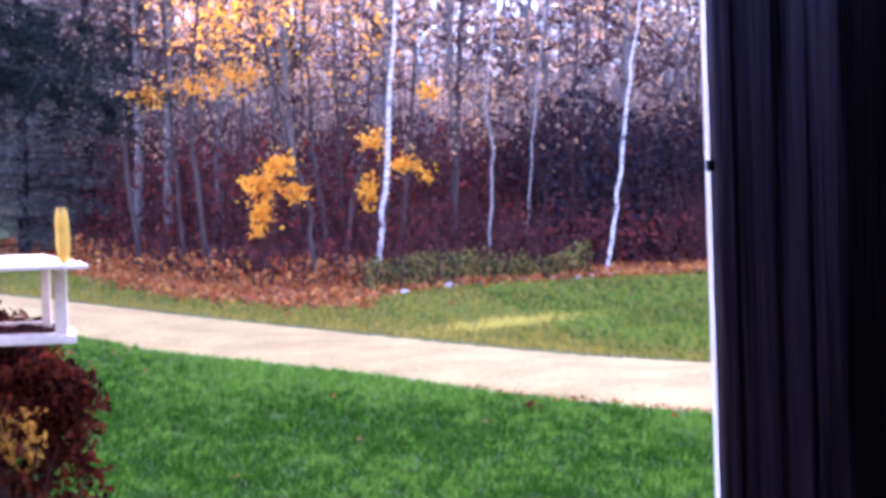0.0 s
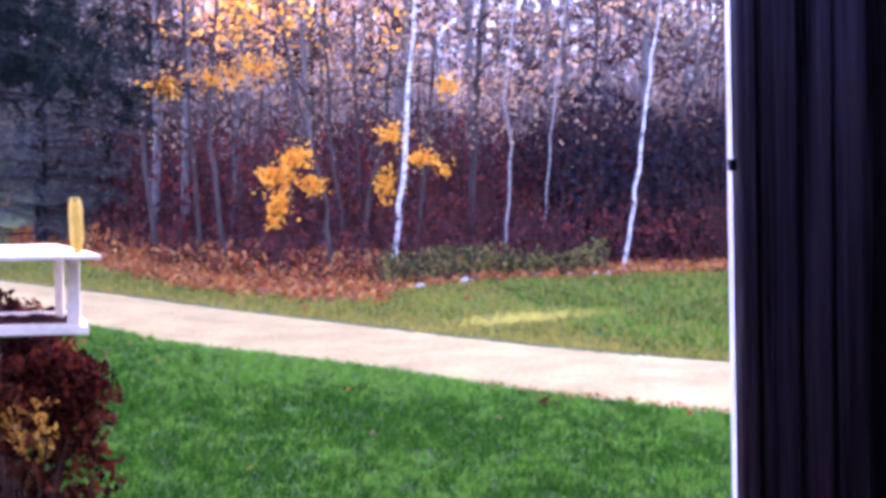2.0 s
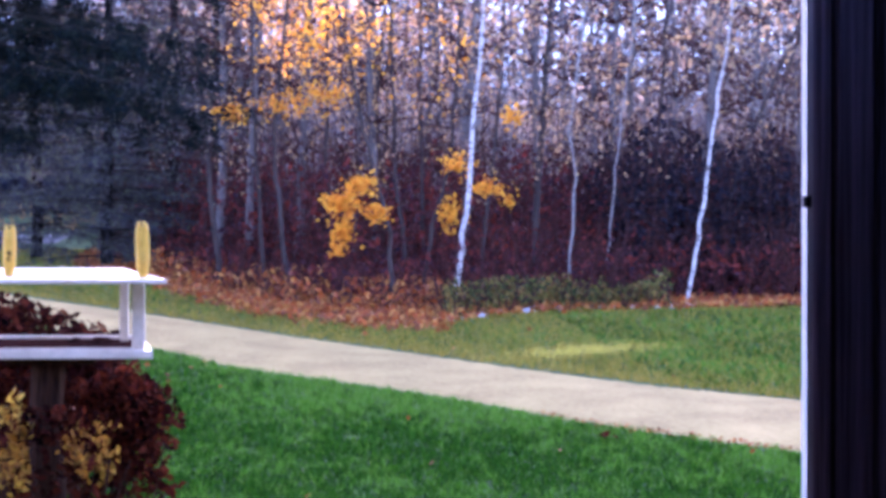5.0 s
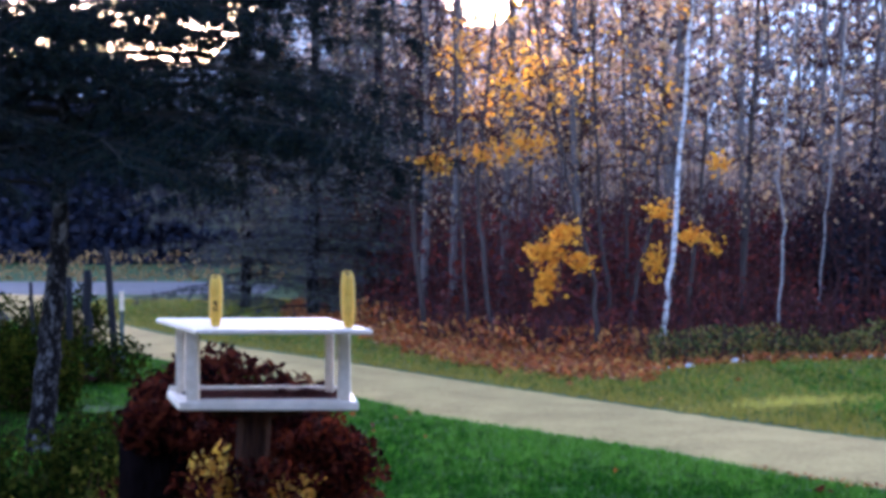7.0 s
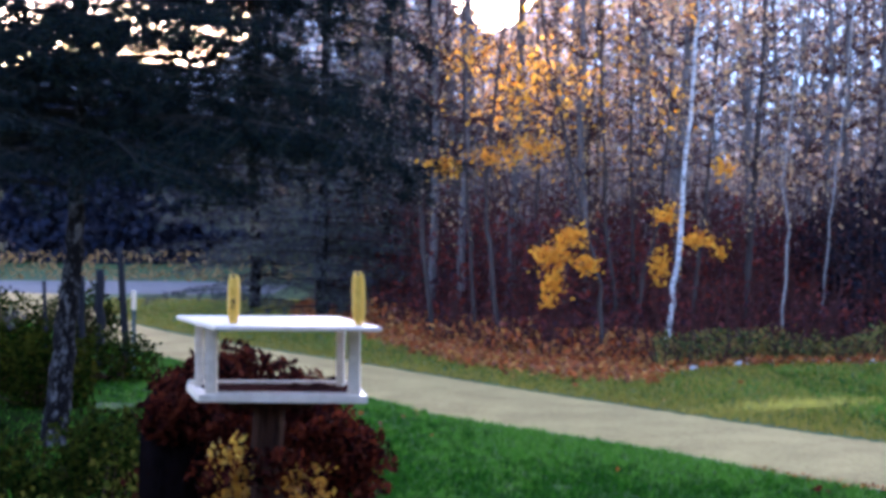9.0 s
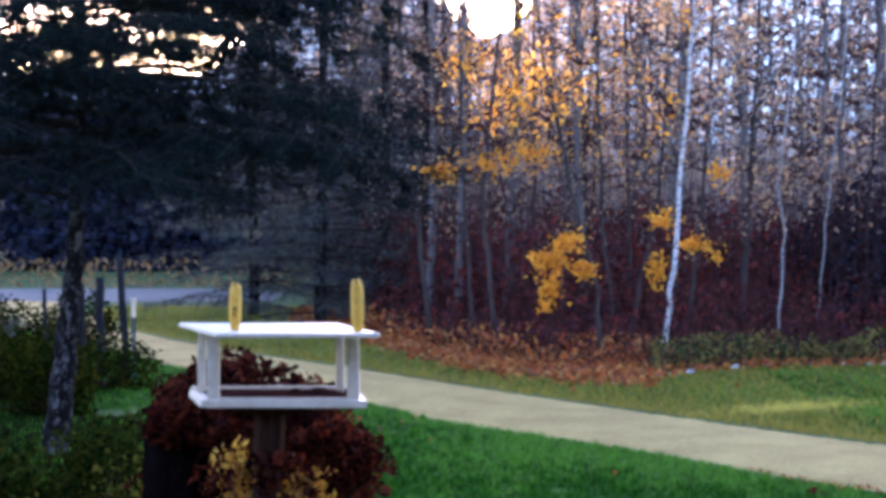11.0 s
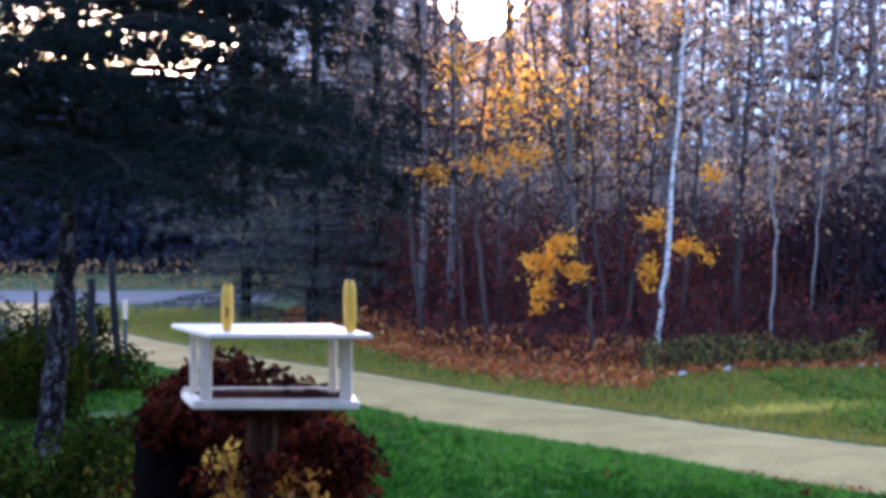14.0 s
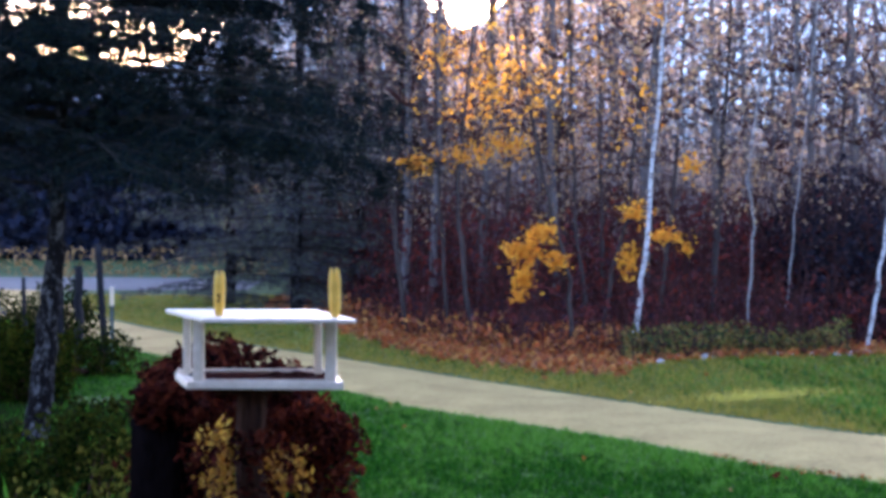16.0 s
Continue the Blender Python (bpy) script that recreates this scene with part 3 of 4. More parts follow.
# glowing backdrop far behind the woods; its emission stands in for haze and glare
def haze_glow_material():
    m = bpy.data.materials.new("glowing_haze_distance")
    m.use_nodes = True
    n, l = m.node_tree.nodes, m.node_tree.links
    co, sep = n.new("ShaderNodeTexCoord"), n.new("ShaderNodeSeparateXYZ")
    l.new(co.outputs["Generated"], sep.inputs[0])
    # sun glow painted as a warm tint across and strength rising upward
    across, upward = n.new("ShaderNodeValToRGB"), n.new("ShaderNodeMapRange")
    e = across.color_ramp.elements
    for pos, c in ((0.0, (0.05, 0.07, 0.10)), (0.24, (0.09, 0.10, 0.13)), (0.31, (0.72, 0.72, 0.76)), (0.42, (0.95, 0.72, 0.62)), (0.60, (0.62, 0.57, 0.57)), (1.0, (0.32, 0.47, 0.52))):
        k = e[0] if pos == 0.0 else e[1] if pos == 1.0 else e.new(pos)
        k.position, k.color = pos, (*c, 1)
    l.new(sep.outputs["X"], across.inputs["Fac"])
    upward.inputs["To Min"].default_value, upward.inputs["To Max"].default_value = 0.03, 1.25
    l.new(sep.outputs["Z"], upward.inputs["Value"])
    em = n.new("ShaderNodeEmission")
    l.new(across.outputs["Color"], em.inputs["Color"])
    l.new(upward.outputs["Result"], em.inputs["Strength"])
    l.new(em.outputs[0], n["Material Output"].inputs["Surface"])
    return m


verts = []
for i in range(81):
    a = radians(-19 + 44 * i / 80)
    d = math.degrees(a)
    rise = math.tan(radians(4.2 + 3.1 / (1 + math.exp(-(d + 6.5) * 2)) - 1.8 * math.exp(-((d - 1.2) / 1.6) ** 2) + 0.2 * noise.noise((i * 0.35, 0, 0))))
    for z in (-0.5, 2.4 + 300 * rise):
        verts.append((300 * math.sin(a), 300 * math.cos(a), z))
tagged(put("backdrop", mesh_of("backdrop", verts, [(2 * i, 2 * i + 2, 2 * i + 3, 2 * i + 1) for i in range(80)], haze_glow_material(), True)), "glowing backdrop painted as hazy sunlit distance behind the woods", "mist", kind="structure")

# the woods' far side: sun glow and haze are put into the leaf colours
g = np.random.default_rng(97)
n = 60000
x, y = g.uniform(-9, 36, n), g.uniform(66, 73, n)
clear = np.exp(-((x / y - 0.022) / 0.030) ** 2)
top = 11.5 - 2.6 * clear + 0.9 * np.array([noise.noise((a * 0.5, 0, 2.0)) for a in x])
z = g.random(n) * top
# leaves get the glow colour the closer they stand to the sun's bearing
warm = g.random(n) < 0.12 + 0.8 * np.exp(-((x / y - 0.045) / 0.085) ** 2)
for name, pick, leaf, lab in (("sunlit_canopy", warm, F_GLOW, "leaves at the woods' far side with sun glow in their colour"), ("hazy_canopy", ~warm, F_HAZE, "grey-lilac twigs and leaves at the woods' far side with haze in their colour")):
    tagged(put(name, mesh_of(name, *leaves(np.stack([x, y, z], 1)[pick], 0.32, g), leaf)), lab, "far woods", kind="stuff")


# ---- spruces ----
def bough(g, root, way, length, droop, per):
    """A drooping bough: its stem line, side twigs and the needle sprays' centres."""
    lines, cs = [[]], []
    side = Vector((-way.y, way.x, 0))
    for i in range(7):
        q = i / 6
        p = root + way * length * q + Vector((0, 0, length * (0.10 * q - droop * q * q)))
        lines[0].append((p, 0.02 * (1 - q) + 0.004))
        if i == 0:
            continue
        for s in (-1, 1):
            reach = length * (0.38 - 0.26 * q) * g.uniform(0.6, 1.2)
            e = p + side * s * reach + way * reach * 0.6 - Vector((0, 0, reach * g.uniform(0.1, 0.5)))
            lines.append([(p, 0.006), (e, 0.002)])
            for _ in range(per):
                cs.append(p.lerp(e, g.random()) + Vector(g.normal(size=3) * 0.035) - Vector((0, 0, g.random() * 0.07)))
    return lines, cs


def spruce(name, foot, knots, r0, bottom, height, reach, count, needle, per, label, seed, gap=0.5, power=1.0, hang=1.0, leaf=None, thin=0.0):
    g = np.random.default_rng(seed)
    base = thing(name, foot, label, "spruce tree", "spruces by the drive")
    line = bent([Vector(k) for k in knots], r0, 0.02, g, 0.015, 6)
    put("trunk", mesh_of("trunk", *tubes([line], 14), M_SPRUCEBARK, True), base)
    lines, cs = [], []
    for i in range(count):
        q = (i + g.random()) / count
        z = bottom + (height - bottom) * q ** power
        z = bottom + round((z - bottom) / gap) * gap + g.normal() * 0.15
        k = min(range(len(line)), key=lambda j: abs(line[j][0].z - z))
        an = g.uniform(0, 2 * math.pi)
        l, c = bough(g, Vector((line[k][0].x, line[k][0].y, z)), Vector((math.cos(an), math.sin(an), 0)), reach * (1.05 - q) * g.uniform(0.6, 1.1) + 0.25, g.uniform(0.08, 0.3) * (hang + (1 - hang) * min(1, q * 3)), max(2, int(per * (1.1 - thin * q))))
        lines += l
        cs += c
    tagged(put("bough_wood", mesh_of("bough_wood", *tubes(lines, 3), M_BOUGH), base), kind="stuff")
    tagged(put("foliage", mesh_of("foliage", *leaves([tuple(c) for c in cs], needle, g, 0.17), leaf or F_HAZESPRUCE), base), kind="stuff")
    return base


sx, sy = (-3.86, 16.47)
spruce("spruce_tree", (sx, sy, 0), [(0, 0, -0.1), (0.14, 0, 0.9), (0.22, 0, 1.7), (0.27, 0, 2.3), (0.3, 0, 3.2), (0.34, 0, 7), (0.36, 0, 12)], 0.13, 2.80, 12, 3.2, 540, 0.085, 84, "tall dark spruce with lichen-flecked trunk and drooping boughs", 81, 0.1, 1.0, 0.8, F_SHADEBOUGH)
# the last two stand out of view, added to shade the left side
for k, (x, y, h, r) in enumerate([(-4.3, 37.5, 15, 2.3), (-2.6, 34.5, 13, 2.0), (-1.4, 36.5, 14, 1.9), (-0.6, 40.5, 15, 2.0), (-2.6, 45.5, 17, 2.4), (-5.4, 52.5, 17, 2.5), (-7.9, 20.5, 12, 2.3), (-11.0, 29.0, 14, 2.4)]):
    spruce("spruce_tree", (x, y, 0), [(0, 0, -0.1), (0.05, 0, h * 0.4), (0, 0, h)], 0.13, 0.3, h, r, 230 if x < -2 else 170, 0.12, 23, "dense dark spruce near the drive, two of the set added unseen", 82 + k, 0.4, thin=2.3)


# ---- far woods across the road ----
g = np.random.default_rng(91)
n = 210000
x = g.uniform(-45, 5, n)
y = g.uniform(62, 80, n)
top = 5.0 + 1.3 * np.array([noise.noise((a * 0.15, 0, 5.0)) for a in x]) + (y - 62) * 0.10
z = g.random(n) ** 1.05 * top
far = thing("far_woods", (-27, 70, 0), "woods beyond the road, tinted blue for haze", "far woods", kind="stuff")
put("far_leaves", mesh_of("far_leaves", *leaves(np.stack([x + 27, y - 70, z], 1), 0.36, g), F_FARHAZE), far)
n = 5000
pts = np.stack([g.uniform(-60, -4, n), g.uniform(49.6, 53, n), g.random(n) ** 1.5 * 0.8], 1)
tagged(put("roadside_weeds", mesh_of("roadside_weeds", *leaves(pts, 0.25, g, 0.3), F_TAN)), "tan dry weeds along the far side of the road", "weeds", kind="stuff")


# ---- fence ----
def fence_post(foot, top, r, label):
    base = thing("fence_post", (foot[0], foot[1], 0), label, "fence post", "fence posts by the drive")
    g = np.random.default_rng(int(abs(foot[0]) * 100))
    d = Vector((top[0] - foot[0], 0, top[2]))
    line = bent([Vector((0, 0, -0.05)), d * 0.5, d], r, r * 0.85, g, 0.006)
    put("shaft", mesh_of("shaft", *tubes([line], 8), M_FENCE, True), base)
    return base


fence_post((-4.52, 24.00, 0.10), (-4.64, 24.00, 1.72), 0.055, "leaning dark wooden fence post in the weeds")
fence_post((-4.90, 24.00, 0.14), (-4.91, 24.00, 1.40), 0.07, "stout dark wooden fence post in the weeds")
fence_post((-5.36, 25.00, 0.05), (-5.38, 25.00, 1.26), 0.05, "dark wooden fence post behind a spruce")
fence_post((-5.64, 24.00, 0.14), (-5.69, 24.00, 1.23), 0.03, "thin dark fence post with a brace")
tp = thing("steel_post", (*(-4.38, 23.69),  0), "thin steel fence post with a white-painted top", "fence post", "fence posts by the drive")
bm = bmesh.new()
box(bm, (-0.03, -0.004, -0.1), (0.03, 0.004, 0.86), 0.002)
box(bm, (-0.005, -0.045, -0.1), (0.005, 0.0, 0.86), 0.002)
part("shaft", bm, M_STEEL, tp)
bm = bmesh.new()
box(bm, (-0.032, -0.006, 0.86), (0.032, 0.006, 1.12), 0.002)
box(bm, (-0.006, -0.046, 0.86), (0.006, -0.0, 1.12), 0.002)
part("painted_top", bm, M_WHITE, tp, "white-painted top")


# ---- shrubs ----
def shrub(name, foot, blobs, stems, label, seed, category="shrub", sprays=0):
    """blobs: centre, radii, leaf count, leaf size, material."""
    g = np.random.default_rng(seed)
    base = thing(name, (foot[0], foot[1], 0), label, category)
    f = np.array((foot[0], foot[1], 0))
    for c, rad, n, size, leaf in blobs:
        q = g.normal(size=(n, 3))
        q /= np.linalg.norm(q, axis=1)[:, None]
        bump = np.array([1 + 0.35 * noise.noise((a * 2.6 + seed, b * 2.6, d * 2.6)) for a, b, d in q])
        q = q * (g.random(n) ** 0.33 * bump)[:, None] * np.array(rad) + np.array(c) - f
        q[:, 2] = np.maximum(q[:, 2], 0.02)
        tagged(put("leafage", mesh_of("leafage", *leaves(q, size, g, 0.55), leaf), base), kind="stuff")
    if sprays:
        pts = []
        for _ in range(sprays):
            c, rad = blobs[g.integers(len(blobs))][:2]
            d = g.normal(size=3)
            d[2] = abs(d[2]) * 0.6 - 0.1
            d /= np.linalg.norm(d)
            e = np.array(c) - f + d * np.array(rad) * 1.02
            out = d * np.array((1, 1, 0.25))
            for k in range(16):
                q = k / 15
                pts.append(e + out * 0.10 * q + np.array((0, 0, -0.07 * q * q)) + g.normal(size=3) * np.array((0.022, 0.022, 0.010)) * (1.2 - q))
        tagged(put("spray", mesh_of("spray", *leaves(pts, 0.045, g, 0.5), blobs[0][4]), base), kind="stuff")
    lines = []
    for _ in range(stems):
        c, rad = blobs[g.integers(len(blobs))][:2]
        e = Vector(np.array(c) - f + g.normal(size=3) * np.array(rad) * 0.4)
        s = Vector((g.normal() * 0.06, g.normal() * 0.06, -0.02))
        lines.append([(s, 0.012), (s.lerp(e, 0.5) + Vector(g.normal(size=3) * 0.05), 0.008), (e, 0.003)])
    tagged(put("stem_work", mesh_of("stem_work", *tubes(lines, 5), M_TWIG), base), kind="stuff")
    return base


shrub("burgundy_shrub", (-0.78, 7.0), [
    ((-0.88, 7.05, 1.60), (0.26, 0.22, 0.20), 2300, 0.045, F_BURGUNDY),
    ((-0.60, 7.05, 1.61), (0.13, 0.12, 0.09), 420, 0.040, F_BURGUNDY),
    ((-1.03, 7.0, 1.54), (0.19, 0.2, 0.20), 1100, 0.045, F_BURGUNDY),
    ((-0.66, 7.05, 1.52), (0.27, 0.2, 0.14), 1300, 0.045, F_BURGUNDY),
    ((-0.52, 6.95, 1.36), (0.24, 0.22, 0.16), 1200, 0.045, F_BURGUNDY),
    ((-0.43, 6.9, 1.22), (0.18, 0.2, 0.16), 700, 0.045, F_BURGUNDY),
    ((-0.82, 6.75, 1.28), (0.17, 0.12, 0.22), 300, 0.04, F_GOLD),
    ((-0.56, 6.72, 1.24), (0.12, 0.1, 0.14), 130, 0.05, F_GOLD),
    ((-0.79, 6.25, 1.34), (0.08, 0.08, 0.20), 110, 0.04, F_GOLD),
    ((-0.74, 5.74, 1.45), (0.09, 0.05, 0.17), 200, 0.035, F_GOLD),
    ((-0.48, 5.76, 1.43), (0.11, 0.05, 0.10), 150, 0.035, F_GOLD),
    ((-0.55, 5.72, 1.50), (0.17, 0.05, 0.06), 170, 0.035, F_BURGUNDY),
    ((-0.62, 5.70, 1.24), (0.12, 0.05, 0.14), 90, 0.035, F_BURGUNDY),
    ((-0.44, 6.45, 1.42), (0.18, 0.18, 0.17), 1300, 0.045, F_BURGUNDY),
    ((-0.98, 6.60, 1.30), (0.22, 0.20, 0.28), 2200, 0.045, F_BURGUNDY),
    ((-1.02, 6.42, 1.57), (0.15, 0.14, 0.10), 900, 0.045, F_BURGUNDY),
    ((-1.02, 6.75, 1.62), (0.16, 0.15, 0.10), 700, 0.045, F_BURGUNDY),
    ((-0.47, 6.2, 1.50), (0.15, 0.10, 0.10), 420, 0.04, F_BURGUNDY),
    ((-0.78, 6.25, 1.55), (0.14, 0.10, 0.06), 260, 0.04, F_BURGUNDY),
    ((-1.02, 6.95, 0.98), (0.22, 0.26, 0.52), 3600, 0.05, F_BURGUNDY),
    ((-0.62, 7.05, 0.80), (0.42, 0.35, 0.45), 2600, 0.05, F_BURGUNDY)], 60, "burgundy-leaved shrub with golden inner leaves behind the feeder", 101, "shrub", 90)
# stump shape made up to fill an unidentified black mass in the shrub
stump = thing("tree_stump", (-1.06, 6.50, 0), "made-up stump shape for the black mass among burgundy leaves", "tree stump")
verts, faces = [], []
for i in range(15):
    q = i / 14
    for k in range(20):
        a = 2 * math.pi * k / 20
        r = 0.155 - 0.035 * q + 0.05 * (1 - q) ** 6
        r *= 1 + 0.13 * noise.noise((math.cos(a) * 2.2, math.sin(a) * 2.2, q * 3)) + 0.05 * math.sin(7 * a + q)
        z = -0.05 + 1.55 * q + (0.05 * noise.noise((math.cos(a) * 3, math.sin(a) * 3, 9)) if i == 14 else 0)
        verts.append((r * math.cos(a) + 0.01 * math.sin(4 * q), r * math.sin(a), z))
faces = [(i * 20 + k, i * 20 + (k + 1) % 20, i * 20 + 20 + (k + 1) % 20, i * 20 + 20 + k) for i in range(14) for k in range(20)] + [tuple(range(280, 300))]
put("bole", mesh_of("bole", verts, faces, M_BLACKMASS, True), stump)
shrub("low_shrub", (-2.0, 9.6), [((-1.95, 9.6, 0.95), (0.28, 0.3, 0.28), 1300, 0.05, F_GREEN), ((-2.0, 9.7, 0.45), (0.5, 0.4, 0.5), 2200, 0.05, F_GREEN), ((-1.85, 9.5, 0.7), (0.26, 0.2, 0.34), 520, 0.05, F_LIME)], 40, "low yellow-green shrub beside a burgundy shrub", 102)
shrub("low_shrub", (-2.55, 10.5), [((-2.55, 10.5, 0.5), (0.35, 0.4, 0.5), 800, 0.06, F_GREEN)], 30, "dark green weedy shrub at a spruce's foot", 103)
# filler shrub, added to darken the shaded ground below the spruce
shrub("low_shrub", (-2.75, 9.3), [((-2.75, 9.3, 0.55), (0.65, 0.45, 0.62), 6500, 0.055, F_GREEN), ((-2.3, 9.2, 0.40), (0.5, 0.35, 0.52), 4500, 0.055, F_GREEN), ((-2.2, 9.0, 0.62), (0.35, 0.2, 0.22), 260, 0.05, F_LIME)], 60, "dark green filler shrub added below the spruce", 105)
# the first three clumps are added to hide gravel that is only in shade
for wx, wy, ww in ((-6.7, 25.6, 0.9), (-5.7, 26.4, 0.7), (-7.9, 26.8, 1.0), (-6.6, 22.0, 0.8), (-5.3, 20.8, 0.8), (-7.6, 24.5, 0.9), (-4.6, 19.6, 0.6), (-6.2, 19.0, 0.9)):
    shrub("weed_clump", (wx, wy), [((wx, wy, 0.36 if wy < 25 else 0.48), (ww, 0.5, 0.55), 2600, 0.08, F_GREEN)], 30, "dark green weeds grown round the fence posts", int(110 - wx * 3), "weeds")
shrub("weed_clump", (-4.3, 22.5), [((-4.4, 22.5, 0.25), (0.7, 0.5, 0.4), 1500, 0.08, F_GREEN), ((-5.6, 22, 0.2), (0.6, 0.5, 0.35), 1000, 0.08, F_GREEN)], 30, "dark green weeds grown round the fence posts", 104, "weeds")


g = np.random.default_rng(141)
verts, faces = [], []
for k in range(60):
    a, h, out = g.uniform(0, 2 * math.pi), g.uniform(0.7, 1.38), g.uniform(0.08, 0.42)
    b = Vector((g.normal() * 0.10, g.normal() * 0.08, 0))
    w = Vector((-math.sin(a), math.cos(a), 0)) * 0.006
    o = len(verts)
    for q in (0, 0.35, 0.7, 0.9):
        p = b + Vector((math.cos(a) * out * q * q, math.sin(a) * out * q * q, h * (q - 0.28 * q ** 3)))
        verts += [p - w * (1 - 0.5 * q), p + w * (1 - 0.5 * q)]
    verts.append(b + Vector((math.cos(a) * out * 1.15, math.sin(a) * out * 1.15, h * 0.70)))
    faces += [(o, o + 1, o + 3, o + 2), (o + 2, o + 3, o + 5, o + 4), (o + 4, o + 5, o + 7, o + 6), (o + 6, o + 7, o + 8)]
tuft = tagged(put("grass_tuft", mesh_of("grass_tuft", verts, faces, F_PALE), None, "", (-2.06, 8.3, 0)), "tall tuft of arching pale green grass blades", "grass tuft", kind="stuff")

# ---- bird feeder ----
feeder = thing("bird_feeder", (-0.60, 5.85, 0), "white-painted wooden tray bird feeder on a weathered post", "bird feeder")


def slab(corners, z0, z1, bevel):
    bm = bmesh.new()
    v = [bm.verts.new((x, y, z1)) for x, y in corners]
    f = bm.faces.new(v)
    f.normal_update()
    if f.normal.z < 0:
        f.normal_flip()
    r = bmesh.ops.extrude_face_region(bm, geom=[f])
    bmesh.ops.translate(bm, verts=[e for e in r["geom"] if isinstance(e, bmesh.types.BMVert)], vec=(0, 0, z0 - z1))
    bmesh.ops.recalc_face_normals(bm, faces=bm.faces[:])
    bmesh.ops.bevel(bm, geom=bm.edges[:], offset=bevel, segments=2, affect="EDGES", profile=0.5)
    return bm


FX, FY = -0.60, 5.85
ROOF = [(-0.795 - FX, 5.72 - FY), (-0.230 - FX, 5.72 - FY), (-0.407 - FX, 6.25 - FY), (-1.007 - FX, 6.25 - FY)]
TRAY = [(-0.870 - FX, 5.86 - FY), (-0.283 - FX, 5.86 - FY), (-0.331 - FX, 6.2 - FY), (-0.961 - FX, 6.2 - FY)]
TOP, DECK = 1.961, 1.726
part("roof", slab(ROOF, TOP - 0.004, TOP + 0.012, 0.004), M_WHITE, feeder)
part("tray", slab(TRAY, DECK - 0.028, DECK, 0.004), M_WHITE, feeder)
for x, y, w in ((-0.829, 5.90, 0.042), (-0.333, 5.90, 0.042), (-0.902, 6.12, 0.028), (-0.394, 6.12, 0.030)):
    bm = bmesh.new()
    box(bm, (x - FX - w / 2, y - FY - 0.015, DECK), (x - FX + w / 2, y - FY + 0.015, TOP - 0.004), 0.003)
    part("corner_post", bm, M_WHITE, feeder)
inset = [(TRAY[0][0] + 0.045, TRAY[0][1] + 0.032), (TRAY[1][0] - 0.045, TRAY[1][1] + 0.032), (TRAY[2][0] - 0.04, TRAY[2][1] - 0.022), (TRAY[3][0] + 0.04, TRAY[3][1] - 0.022)]
part("seed_layer", slab(inset, DECK + 0.0005, DECK + 0.005, 0.001), M_SEED, feeder, "dark brown seed husks covering the tray")
for lo, hi in (((TRAY[0][0] + 0.06, 0.012, DECK), (TRAY[1][0] - 0.06, 0.026, DECK + 0.008)), ((TRAY[3][0] + 0.01, 0.325, DECK), (TRAY[2][0] - 0.01, 0.345, DECK + 0.016))):
    bm = bmesh.new()
    box(bm, lo, hi, 0.002)
    part("rail", bm, M_WHITE, feeder)
g = np.random.default_rng(111)
line = bent([Vector((-0.04, 0.14, -0.1)), Vector((-0.04, 0.14, 0.8)), Vector((-0.035, 0.14, DECK - 0.055))], 0.060, 0.056, g, 0.006)
put("support_post", mesh_of("support_post", *tubes([line], 14), M_POST, True), feeder, "weathered brown log post")
bm = bmesh.new()
box(bm, (-0.17, 0.07, DECK - 0.056), (0.12, 0.21, DECK - 0.028), 0.004)
part("cleat", bm, M_POST, feeder, "brown wooden cleat under the tray")


def corn_cob(at, height, r, lean, seed):
    base = thing("corn_cob", at, "upright dried yellow corn cob standing on the feeder roof", "corn cob", "corn cobs on the feeder")
    base.rotation_euler = (0, radians(lean), 0)
    bm = bmesh.new()
    rows, per = 26, 14
    for i in range(rows):
        q = (i + 0.5) / rows
        rad = r * min(1, 0.62 + 1.5 * q) * (1 if q < 0.7 else 1 - 1.3 * (q - 0.7) ** 1.4)
        for k in range(per):
            an = 2 * math.pi * k / per
            if i >= rows - 2 and (k + i) % 3 or seed == 1 and i in (8, 9, 10, 11, 12) and k in (10, 11) and (i + k) % 4:
                continue
            s = 2 * math.pi * rad / per
            m = pose(math.cos(an) * rad * 0.9, math.sin(an) * rad * 0.9, q * height, 0, 0, math.degrees(an)) @ Matrix.Diagonal((s * 0.62, s * 0.60, height / rows * 0.62, 1))
            bmesh.ops.create_icosphere(bm, subdivisions=1, radius=1, matrix=m)
    part("kernel_cover", bm, M_CORN, base)
    bm = bmesh.new()
    bmesh.ops.create_cone(bm, segments=10, radius1=r * 0.62, radius2=r * 0.8, depth=height * 0.9, cap_ends=True, matrix=Matrix.Translation((0, 0, height * 0.45)))
    bmesh.ops.create_cone(bm, segments=8, radius1=r * 0.5, radius2=r * 0.2, depth=height * 0.1, cap_ends=True, matrix=Matrix.Translation((0, 0, height * 0.98)))
    part("core", bm, M_HUSK, base, "dark dried core and tip")
    return base


corn_cob((-0.747, 5.85, TOP + 0.012), 0.168, 0.0195, 1, 1)
corn_cob((-0.312, 5.80, TOP + 0.012), 0.182, 0.0205, -1, 2)

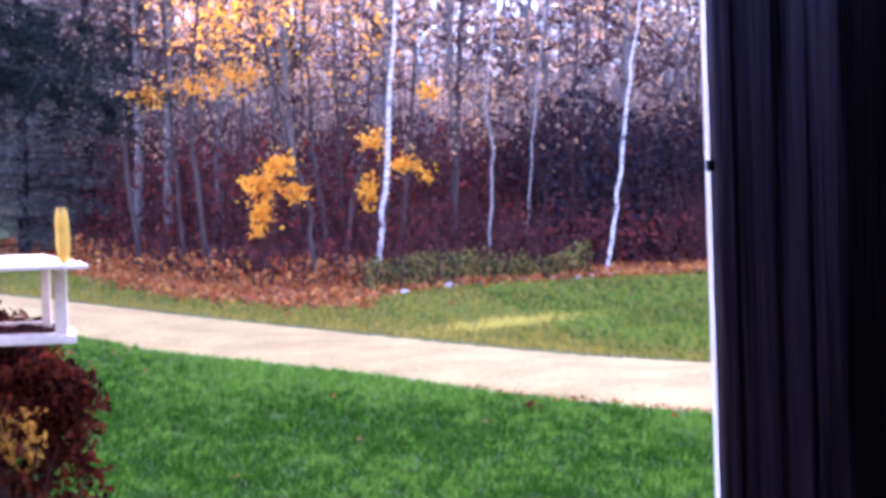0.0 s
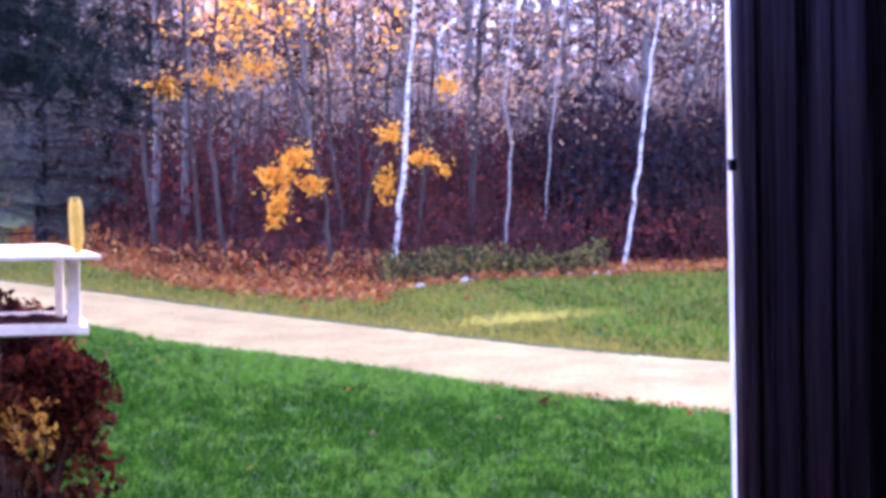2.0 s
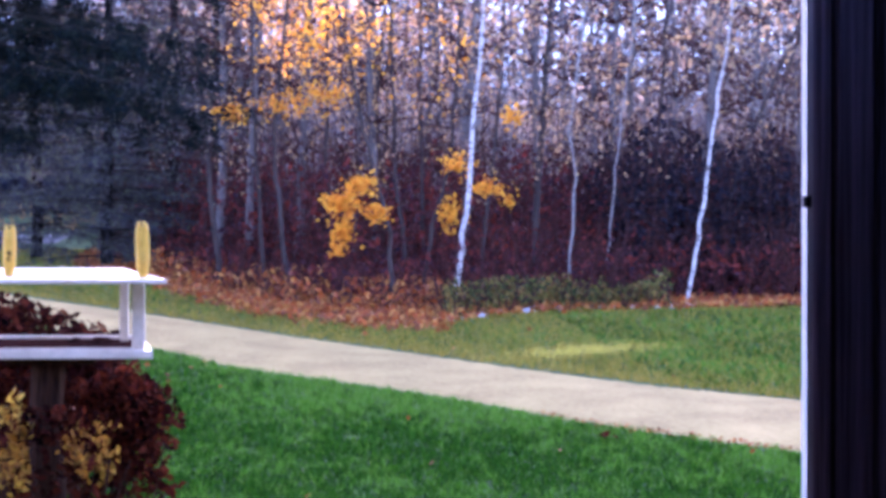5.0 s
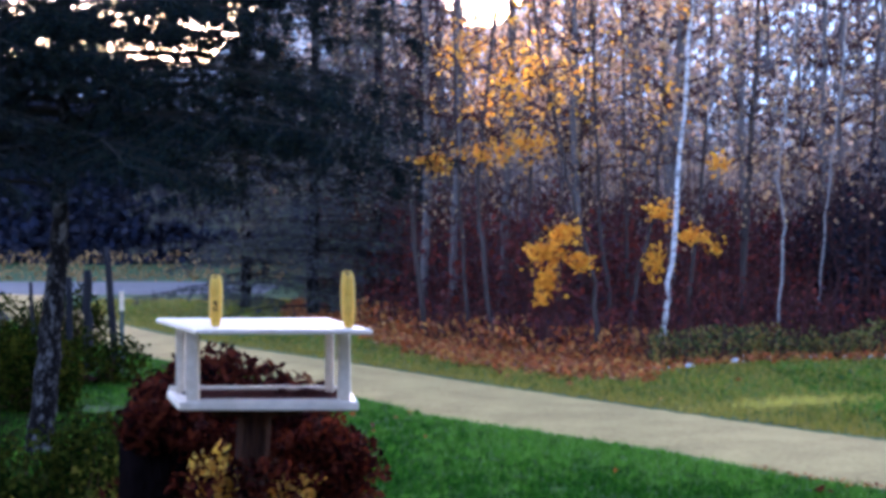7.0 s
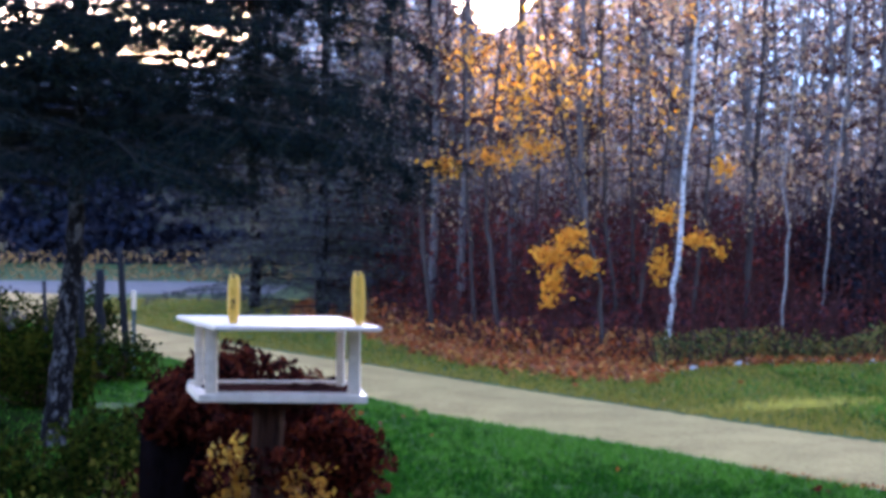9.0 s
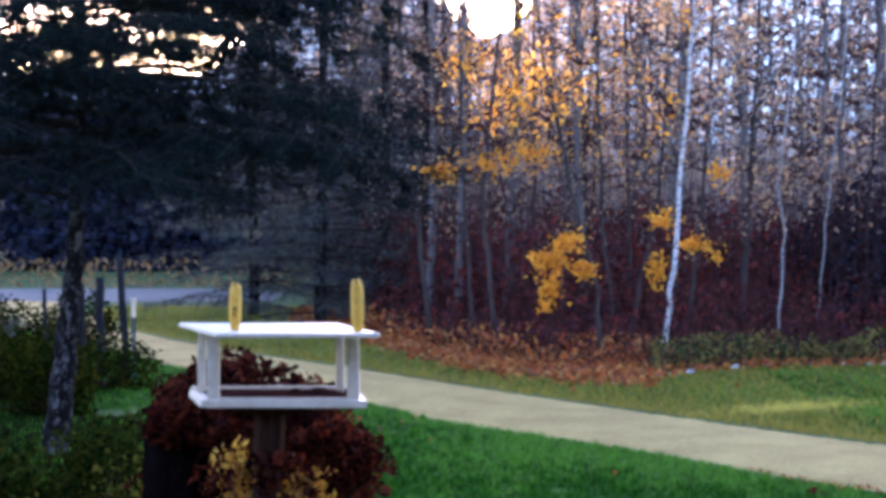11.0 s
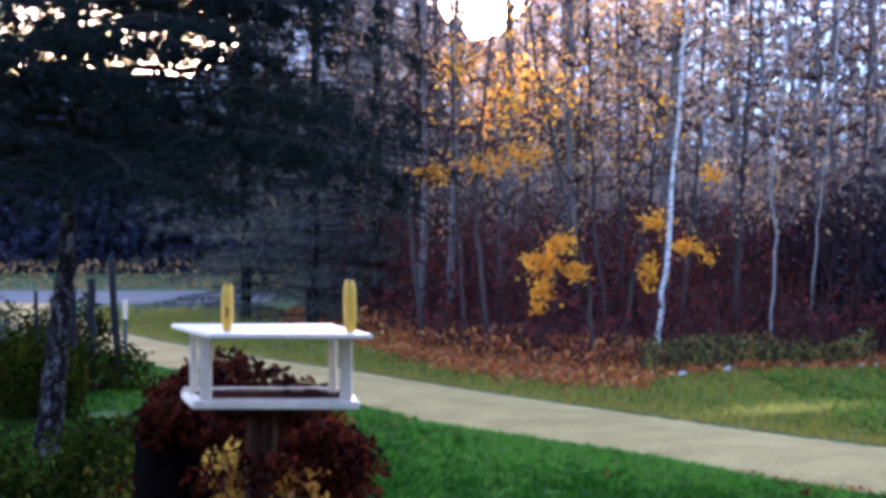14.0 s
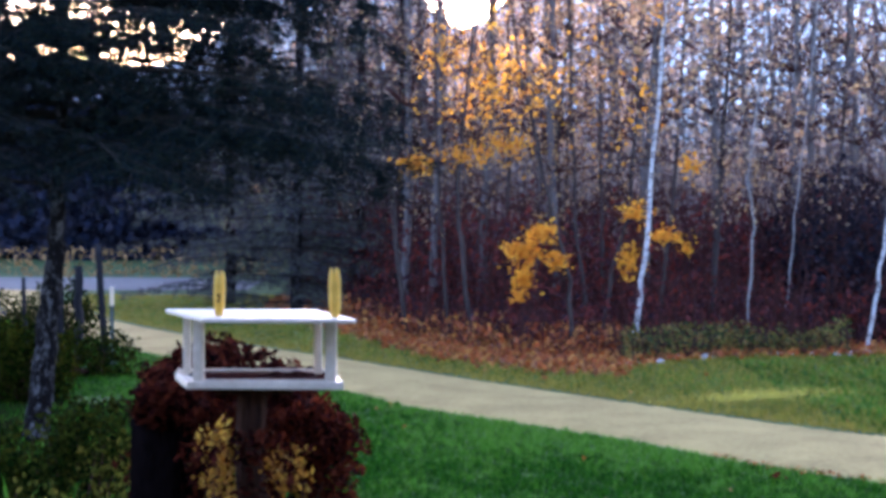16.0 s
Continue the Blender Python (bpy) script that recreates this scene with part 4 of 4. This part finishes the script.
def lump(name, at, size, material, label, category, group, seed, flat=0.0):
    """An uneven rounded lump resting on its support."""
    bm = bmesh.new()
    bmesh.ops.create_icosphere(bm, subdivisions=3, radius=1)
    for v in bm.verts:
        v.co *= 1 + 0.35 * noise.noise(v.co * 1.4 + Vector((seed * 3.7, 0, 0))) + 0.12 * noise.noise(v.co * 4 + Vector((0, seed, 0)))
        v.co = Vector((v.co.x * size[0], v.co.y * size[1], max(flat, v.co.z) * size[2]))
    ob = part(name, bm, material, None)
    ob.location = at
    return tagged(ob, label, category, group)


SEEDS = "seed heaps in the feeder"
lump("seed_heap", (-0.469, 6.06, DECK + 0.004), (0.05, 0.04, 0.018), M_SEED, "dark heap of bird seed in the feeder tray", "bird seed", SEEDS, 1)
lump("seed_heap", (-0.555, 6.08, DECK + 0.004), (0.028, 0.03, 0.015), M_SEED, "small dark heap of bird seed in the feeder tray", "bird seed", SEEDS, 2)
g = np.random.default_rng(131)
for k in range(16):
    x = 2.3 + 0.3 * k + 0.1 * g.normal()
    lump("stone", (x, wood_edge_y(x) - 0.1 + 0.12 * g.normal(), 0.0), (g.uniform(0.04, 0.13), 0.07, g.uniform(0.04, 0.08)), M_STONE, "small pale stone at the wood's edge", "stone", "stones along the wood's edge", 10 + k, -0.1)

# ---- the dark room whose doorway the view opens through ----
WX, WY, FLOOR, HEAD, EAVE = 1.043, 3.20, 0.80, 3.00, 3.40


def wall_of(name, lo, hi, label, category="wall"):
    bm = bmesh.new()
    box(bm, lo, hi)
    return tagged(part(name, bm, M_BOARD, None), label, category, kind="structure")


# unseen shell, added to keep sky light off the boards beside the doorway
wall_of("wall_back", (-3.0, -3.1, -0.05), (3.0, -3.0, EAVE), "plain dark board wall closing the room, unseen")
wall_of("wall_left", (-3.1, -3.1, -0.05), (-3.0, WY + 0.09, EAVE), "plain dark board wall of the room, unseen")
wall_of("wall_right", (3.0, -3.1, -0.05), (3.1, WY + 0.09, EAVE), "plain dark board wall of the room, unseen")
wall_of("wall_front_left", (-3.0, WY + 0.03, -0.05), (-1.4, WY + 0.09, EAVE), "plain dark board wall beside the doorway, unseen")
wall_of("lintel", (-1.4, WY + 0.03, HEAD), (WX - 0.02, WY + 0.09, EAVE), "dark board wall over the doorway, unseen")
# gap in the unseen ceiling, added to light the upper part of the boards
bm = bmesh.new()
for lo, hi in (((-3.1, -3.1), (3.1, 2.35)), ((-3.1, 2.35), (0.95, 3.05)), ((1.24, 2.35), (3.1, 3.05)), ((-3.1, 3.05), (3.1, WY + 0.09))):
    box(bm, (*lo, EAVE), (*hi, EAVE + 0.1))
tagged(part("ceiling", bm, M_BOARD, None), "unseen dark board ceiling with a gap added to light the boards", "ceiling", kind="structure")
wall_of("floor", (-3.0, -3.0, FLOOR - 0.1), (3.0, WY + 0.09, FLOOR), "dark board floor of the room, unseen", "floor")

wall = thing("wall_front", (WX + 0.066, WY, 0), "dark weathered vertical board wall with white door trim", "wall", kind="structure")
wall.rotation_euler = (0, radians(-1.25), 0)  # the wall leans
bm = bmesh.new()
box(bm, (0.02, 0.03, -0.05), (1.95, 0.06, EAVE))
part("backing", bm, M_BOARD, wall)
bm = bmesh.new()
box(bm, (-0.007, 0.0, FLOOR), (0.006, 0.03, HEAD), 0.0015)
part("door_trim", bm, M_TRIM, wall, "white-painted door trim")
bm = bmesh.new()
box(bm, (-0.014, -0.010, 2.300), (0.000, 0.006, 2.322), 0.002)
part("hook", bm, M_FENCE, wall, "small dark iron hook")
x = 0.008
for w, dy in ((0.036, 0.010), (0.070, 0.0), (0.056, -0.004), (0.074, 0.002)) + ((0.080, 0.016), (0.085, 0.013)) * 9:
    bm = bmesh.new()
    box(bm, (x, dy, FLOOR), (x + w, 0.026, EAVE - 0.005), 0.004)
    # boards from 0.24 on take the dark colour in place of deeper shadow
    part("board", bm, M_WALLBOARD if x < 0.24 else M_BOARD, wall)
    x += w + 0.010
